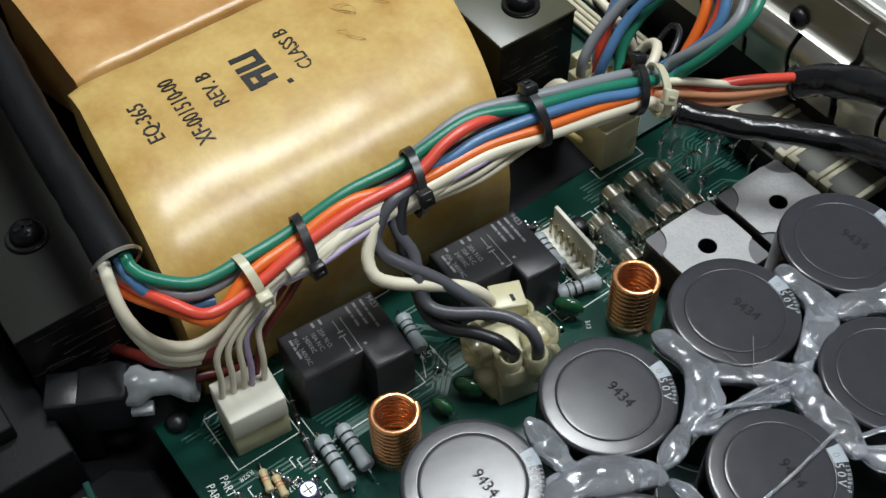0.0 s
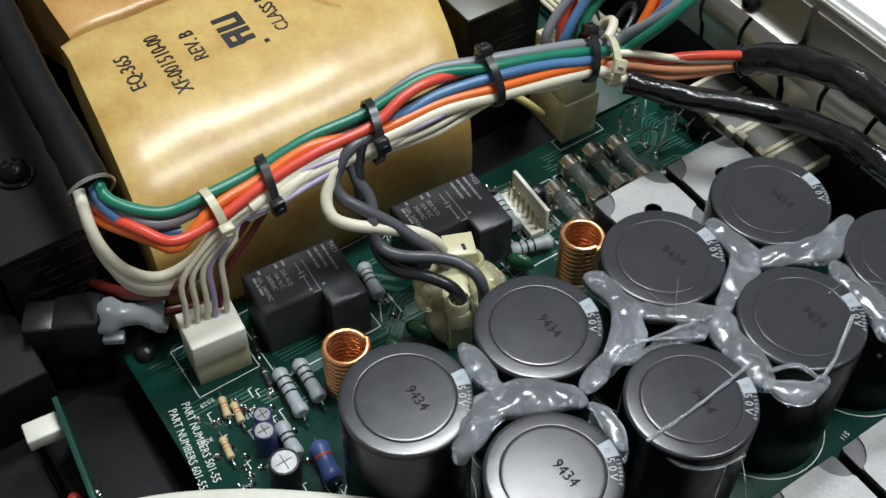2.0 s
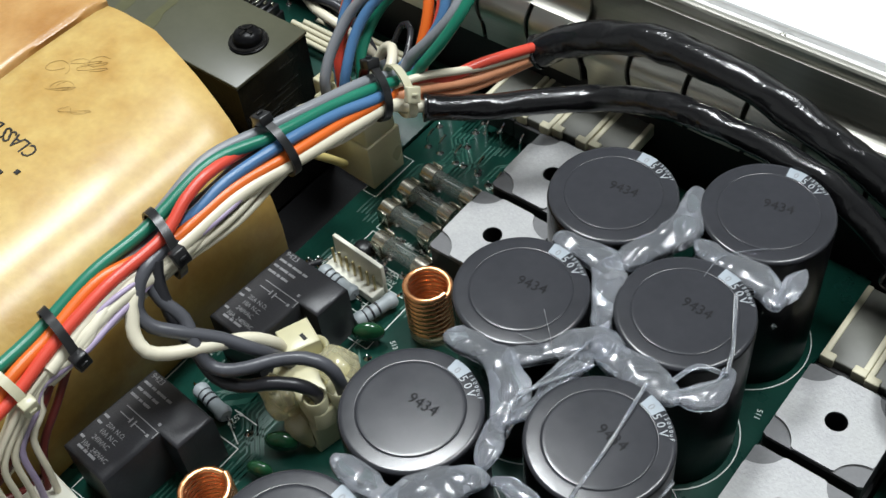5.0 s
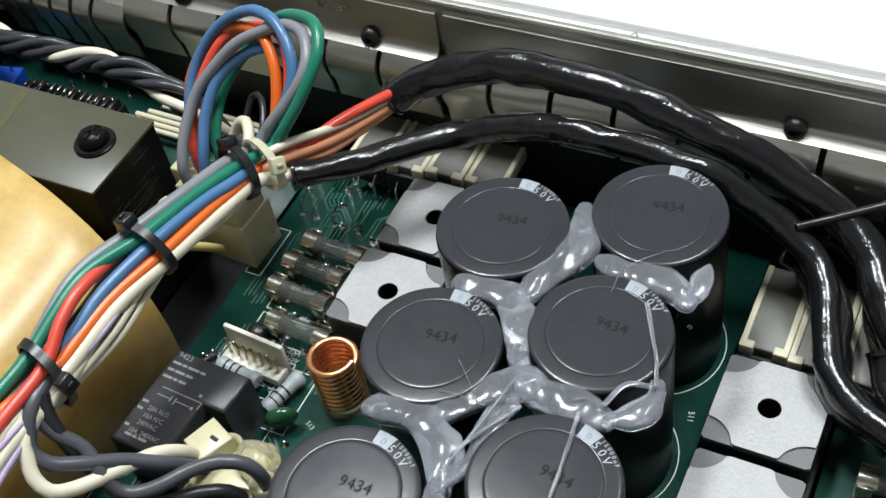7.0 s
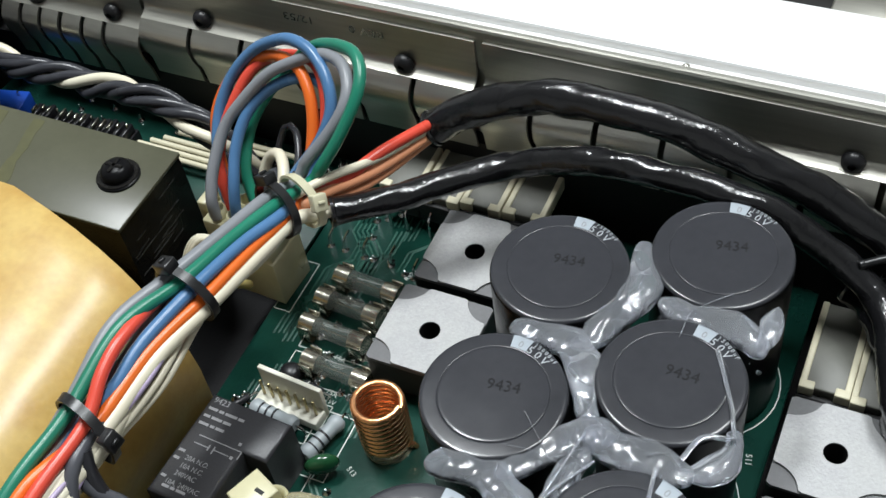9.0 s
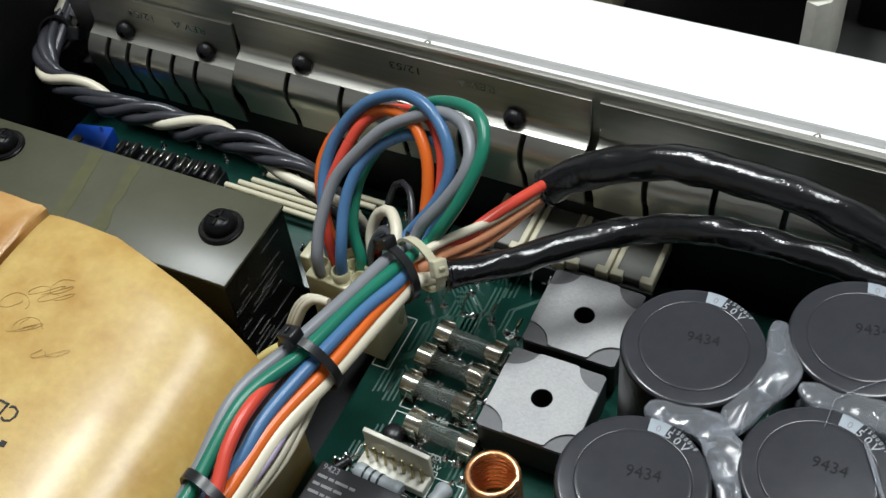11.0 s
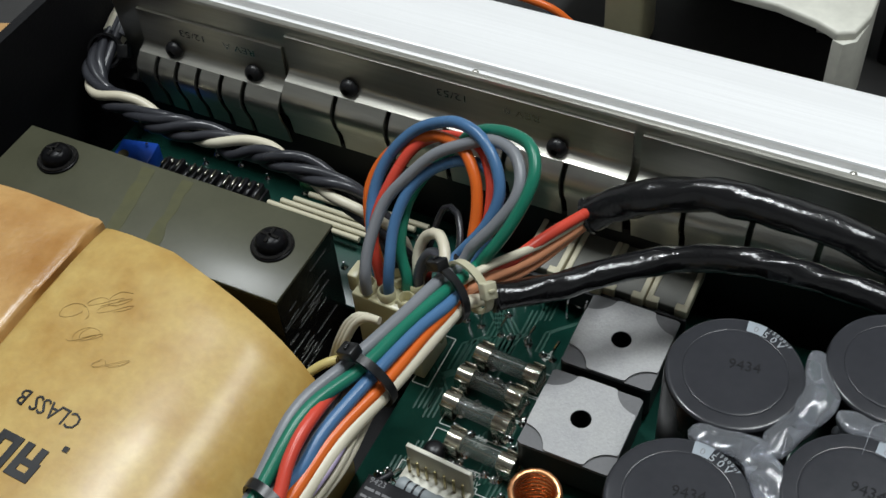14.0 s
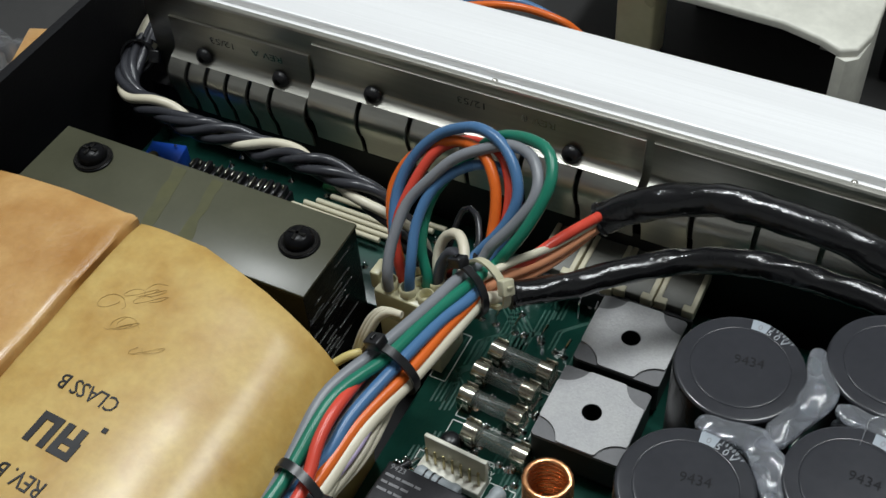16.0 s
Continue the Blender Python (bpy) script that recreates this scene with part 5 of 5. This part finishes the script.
for k, mat in enumerate(("wwhite", "wdgrey", "wdgrey")):
    wire([(-229 + 2 * k, 97, 33), (-229 + 2 * k, 104, 36), (-228 + k * 2, 112, 37), (-224 + k, 122, 36)], 2.0, mat, "wire end running behind the heat sink", "cable ends behind the bracket")


# ---- board behind the transformer ----
tagged(link("rear_circuit_board", boxed(-224, 48.5, -1.2, -88.5, 90, 0.2, 0.2), "pcb"), "green circuit board behind the transformer", "circuit board", kind="structure")
for i in range(6):
    y = 70 + i * 2.3 + (1.2 if i > 3 else 0)
    a = -162 + i * 3.5
    tagged(link("ceramic_rod", tube([(a, y, 4.5), (a + 38, y - 0.5, 4.5)], 0.95, 8, smooth=False), "cream"), "thin cream ceramic rod resistor", "resistor", "row of ceramic rods").matrix_basis = at_units(0, 0, 0)
hd = thing("terminal_block", -180, 71, 0.2, "black terminal strip with bright pins behind the transformer", "terminal", rz=2)
part("base", boxed(-17, -4.5, 0, 20, 4.5, 6.0, 0.5), "blackplastic", hd)
for i in range(14):
    rg = random.Random(300 + i)
    x = -15.8 + i * 2.65
    part("post", boxed(x - 0.8, -3.4, 6.0, x + 0.8, 3.4, 9.0 + rg.uniform(-0.8, 1.2), 0.2, 1), "blackplastic", hd)
    part("pin", boxed(x - 0.3, rg.uniform(-3, 1), 9.0, x + 0.3, rg.uniform(1.4, 2.6), 10.8, 0.1, 1), "tin", hd)
tp = thing("trimmer", -207, 70, 0, "blue square trimmer with a brass screw", "trimmer", rz=12)
part("body", boxed(-6.5, -5, 0.2, 6.5, 5, 11, 0.4), "bluetrim", tp)
part("screw", lathe([(0, 11.7), (1.6, 11.7), (1.8, 11.2), (1.8, 11.0)], 18, None, (-3, -2, 0)), "brass", tp)
part("pin", boxed(3.0, 2.5, 11, 3.8, 3.3, 12.4), "solder", tp)
rng = random.Random(11)
for i in range(60):
    x, y = rng.uniform(-200, -92), rng.uniform(60, 88)
    tagged(link("solder_pin", lathe([(1.2, 0.25), (0.9, 0.7), (0.4, 1.2), (0.35, 2.6), (0, 2.7)], 9), "solder"), "bright solder pin on the rear board", "solder pin", "solder pins").matrix_basis = at_units(x, y, 0)


# ---- corner beside the board: black plugs and a small upright board ----
bp = thing("spade_connector", -94.6, -120.4, 3.5, "black spade terminal with a cloudy clear insulator", "connector", rz=60)
part("body", prism([(-15, -6.5), (-3, -6.0), (-1.5, -4.5), (-1.5, 5), (-5, 6.5), (-15, 5)], -4, 11, 1.0), "blackplastic", bp)
part("shoulder", boxed(-24, -5.5, -20, -14, 5.5, 9, 0.8), "blackplastic", bp)
part("tab", boxed(-2, -6.8, 2.0, 4, -3.2, 4.4, 0.4), "clearpp", bp, "cloudy clear lower lip")
sock = lathe([(0, -2.6), (5.2, -2.6), (5.4, 0.6), (4.2, 2.4), (3.3, 4.2), (3.2, 8.6), (4.4, 11.0), (5.6, 13.2), (5.9, 15.8), (5.0, 16.2), (2.4, 14.6), (1.6, 11)], 20)
sock.transform(Matrix.Translation((0, 0, 7)) @ pose(0, 0, 0, 0, 90, 0) @ Matrix.Diagonal((0.8, 1.1, 1, 1)))
part("insulator", sock, "clearpp", bp, "cloudy clear flared insulator")
part("crimp", rod((1.5, 0, 7), (12, 0, 7), 2.0, 12), "tin", bp, "tinned crimp inside the insulator")
part("lead", tube([(12, 0, 7), (19, 1, 7), (25, 3, 5), (30, 8, 1)], 1.6, 10), "wbrown", bp, "dark red wire")
lb = thing("black_block", -118, -150, -18, "black moulded block beside the board", "block", rz=0)
part("body", boxed(-34, -30, 0, 28, 8, 24, 1.0), "paint", lb)
part("step", boxed(-10, -20, 24, 16, -2, 30, 0.8), "paint", lb)
fr = thing("fan_housing", -60, -138, -18, "low black moulded housing beside the board", "housing")
part("drum", prism([(-26, -14), (24, -14), (26, 8), (14, 11), (-20, 11), (-28, 2)], 0, 12, 2.0), "paint", fr)
part("base", boxed(-20, -16, 0, 60, 12, 3, 0.4), "paint", fr)
ub = thing("upright_board", -52, -146.5, -18, "small upright green circuit board with a white strip", "circuit board", rz=-6)
part("laminate", boxed(-22, -0.8, 0, 60, 0.8, 34, 0.2), "pcb", ub)
part("white_strip", boxed(-21, -10.5, 25, -14.5, -0.9, 29.5, 0.5), "ivory", ub, "ivory plastic strip")
part("red_lamp", lathe([(2.2, 0), (2.2, 4), (1.4, 5.6), (0, 6)], 18, None, (0, -5, 14)), "bandr", ub, "small red lamp")
part("green_lamp", lathe([(2.2, 0), (2.2, 4), (1.4, 5.6), (0, 6)], 18, None, (8, -5, 12)), "greencap", ub, "small green lamp")
for i in range(5):
    part("solder_joint", lathe([(1.1, 0), (0.7, 0.6), (0, 0.8)], 9, None, (-2 + i * 5, 1.0, 12 + (i % 2) * 10)), "solder", ub)


# ---- ivory moulded edge in front of the board ----
rim_path = smooth_path([(-33, -160, 0), (-29.4, -146.6, 0), (-23.6, -131.9, 0), (-13.3, -114.7, 0), (-0.8, -98.8, 0), (13, -84, 0), (24, -80.5, 0)], 3.0)
edge = prism([(q.x, q.y) for q in rim_path] + [(48, -84), (70, -150), (20, -185)], 24, 30, 1.6)
tagged(link("ivory_edge", edge, "ivory"), "rounded ivory plastic edge in front of the board", "moulding")


# ---- things beyond the heat sink ----
shell = thing("ivory_shell", -40, 220, -40, "ivory plastic equipment shell with a dark opening", "equipment")
hood = prism([(-100, 8), (-36, 10), (1, 8), (16, 4), (24, 0), (30, 3), (33, 14), (33, 30), (28, 120), (-100, 120)], 40.0, 43.5, 1.2)
part("top", hood, "ivory", shell, "ivory plastic hood")
hood = prism([(23, 0), (27, -1.5), (31, 2), (33, 14), (33, 28), (28, 28), (27, 18)], 0, 40.0, 0.3)
part("side", hood, "ivory", shell, "ivory side wall")
part("post", boxed(-66, 12, 0, -50, 30, 39.9, 1.5), "nylony", shell, "yellowed ivory post")
part("dark_inside", boxed(-46, 60, 0, 27, 64, 39.8, 0.5), "blackgap", shell, "dark opening")
part("bright_clip", boxed(14, 22, 24, 20, 24, 33, 0.4), "mill", shell, "bright metal clip in the opening")
tagged(link("orange_cable", tube([(-190, 205, -20), (-150, 214, -11), (-125, 217, -13), (-112, 219, -22)], 1.6), "worange"), "orange cable on the bench behind the heat sink", "cable")
tagged(link("blue_cable", tube([(-190, 209, -20), (-150, 219, -12), (-128, 221, -16), (-114, 222, -26)], 1.6), "wblue"), "blue cable on the bench behind the heat sink", "cable")
# added block: its black supplies the darkness beyond the ivory shell
tagged(link("black_cabinet", boxed(0, 0, 0, 190, 120, 62, 2.0), "paint"), "large matt black block added to keep the background dark", "equipment").matrix_basis = at_units(-4, 262, -40)
box_a = thing("metal_box", 38, 215, -40, "small pale metal box with dark print", "box")
part("case", boxed(-12, 0, 0, 10, 24, 26, 0.8), "mill", box_a)
part("print", bars([(1.0, 1.0, 1.0)], 2.0, 1.0, x=-3, y=0, z=26, h=0.1), "darkink", box_a, "dark print")
tagged(link("dark_box", boxed(-11, 0, 0, 24, 30, 22, 1.0), "blackplastic"), "dark plastic box on the bench", "box").matrix_basis = at_units(64, 214, -40)
tagged(link("ribbed_hose", tube([(x, 134, -6) for x in range(-300, -262, 4)], 6.0, 16, 0.6, lump=0.0), "ivory"), "ivory ribbed hose lying beyond the chassis wall", "hose")
for i in range(7):
    tagged(link("hose_rib", lathe([(6.2, -0.7), (7.0, 0.0), (6.2, 0.7)], 20), "ivory"), "raised rib of the ivory hose", "hose rib", "hose ribs").matrix_basis = at_units(-296 + i * 5, 134, -6, 0, 0, 90)
bag = bmesh.new()
bmesh.ops.create_icosphere(bag, subdivisions=4, radius=1.0)
for v in bag.verts:
    k = 1 + 0.35 * noise.noise(v.co * 2.2) + 0.15 * noise.noise(v.co * 6.0)
    v.co = Vector((v.co.x * 22 * k, v.co.y * 26 * k, v.co.z * 26 * k))
tagged(link("plastic_bag", bag, "clearfilm"), "crumpled clear plastic bag beyond the chassis wall", "bag").matrix_basis = at_units(-318, 92, -20)
tagged(link("orange_carton", boxed(-9, -12, 0, 9, 12, 48, 0.6), "paperbrown"), "orange-brown carton beyond the chassis wall", "carton").matrix_basis = at_units(-296, 108, -48, 20)
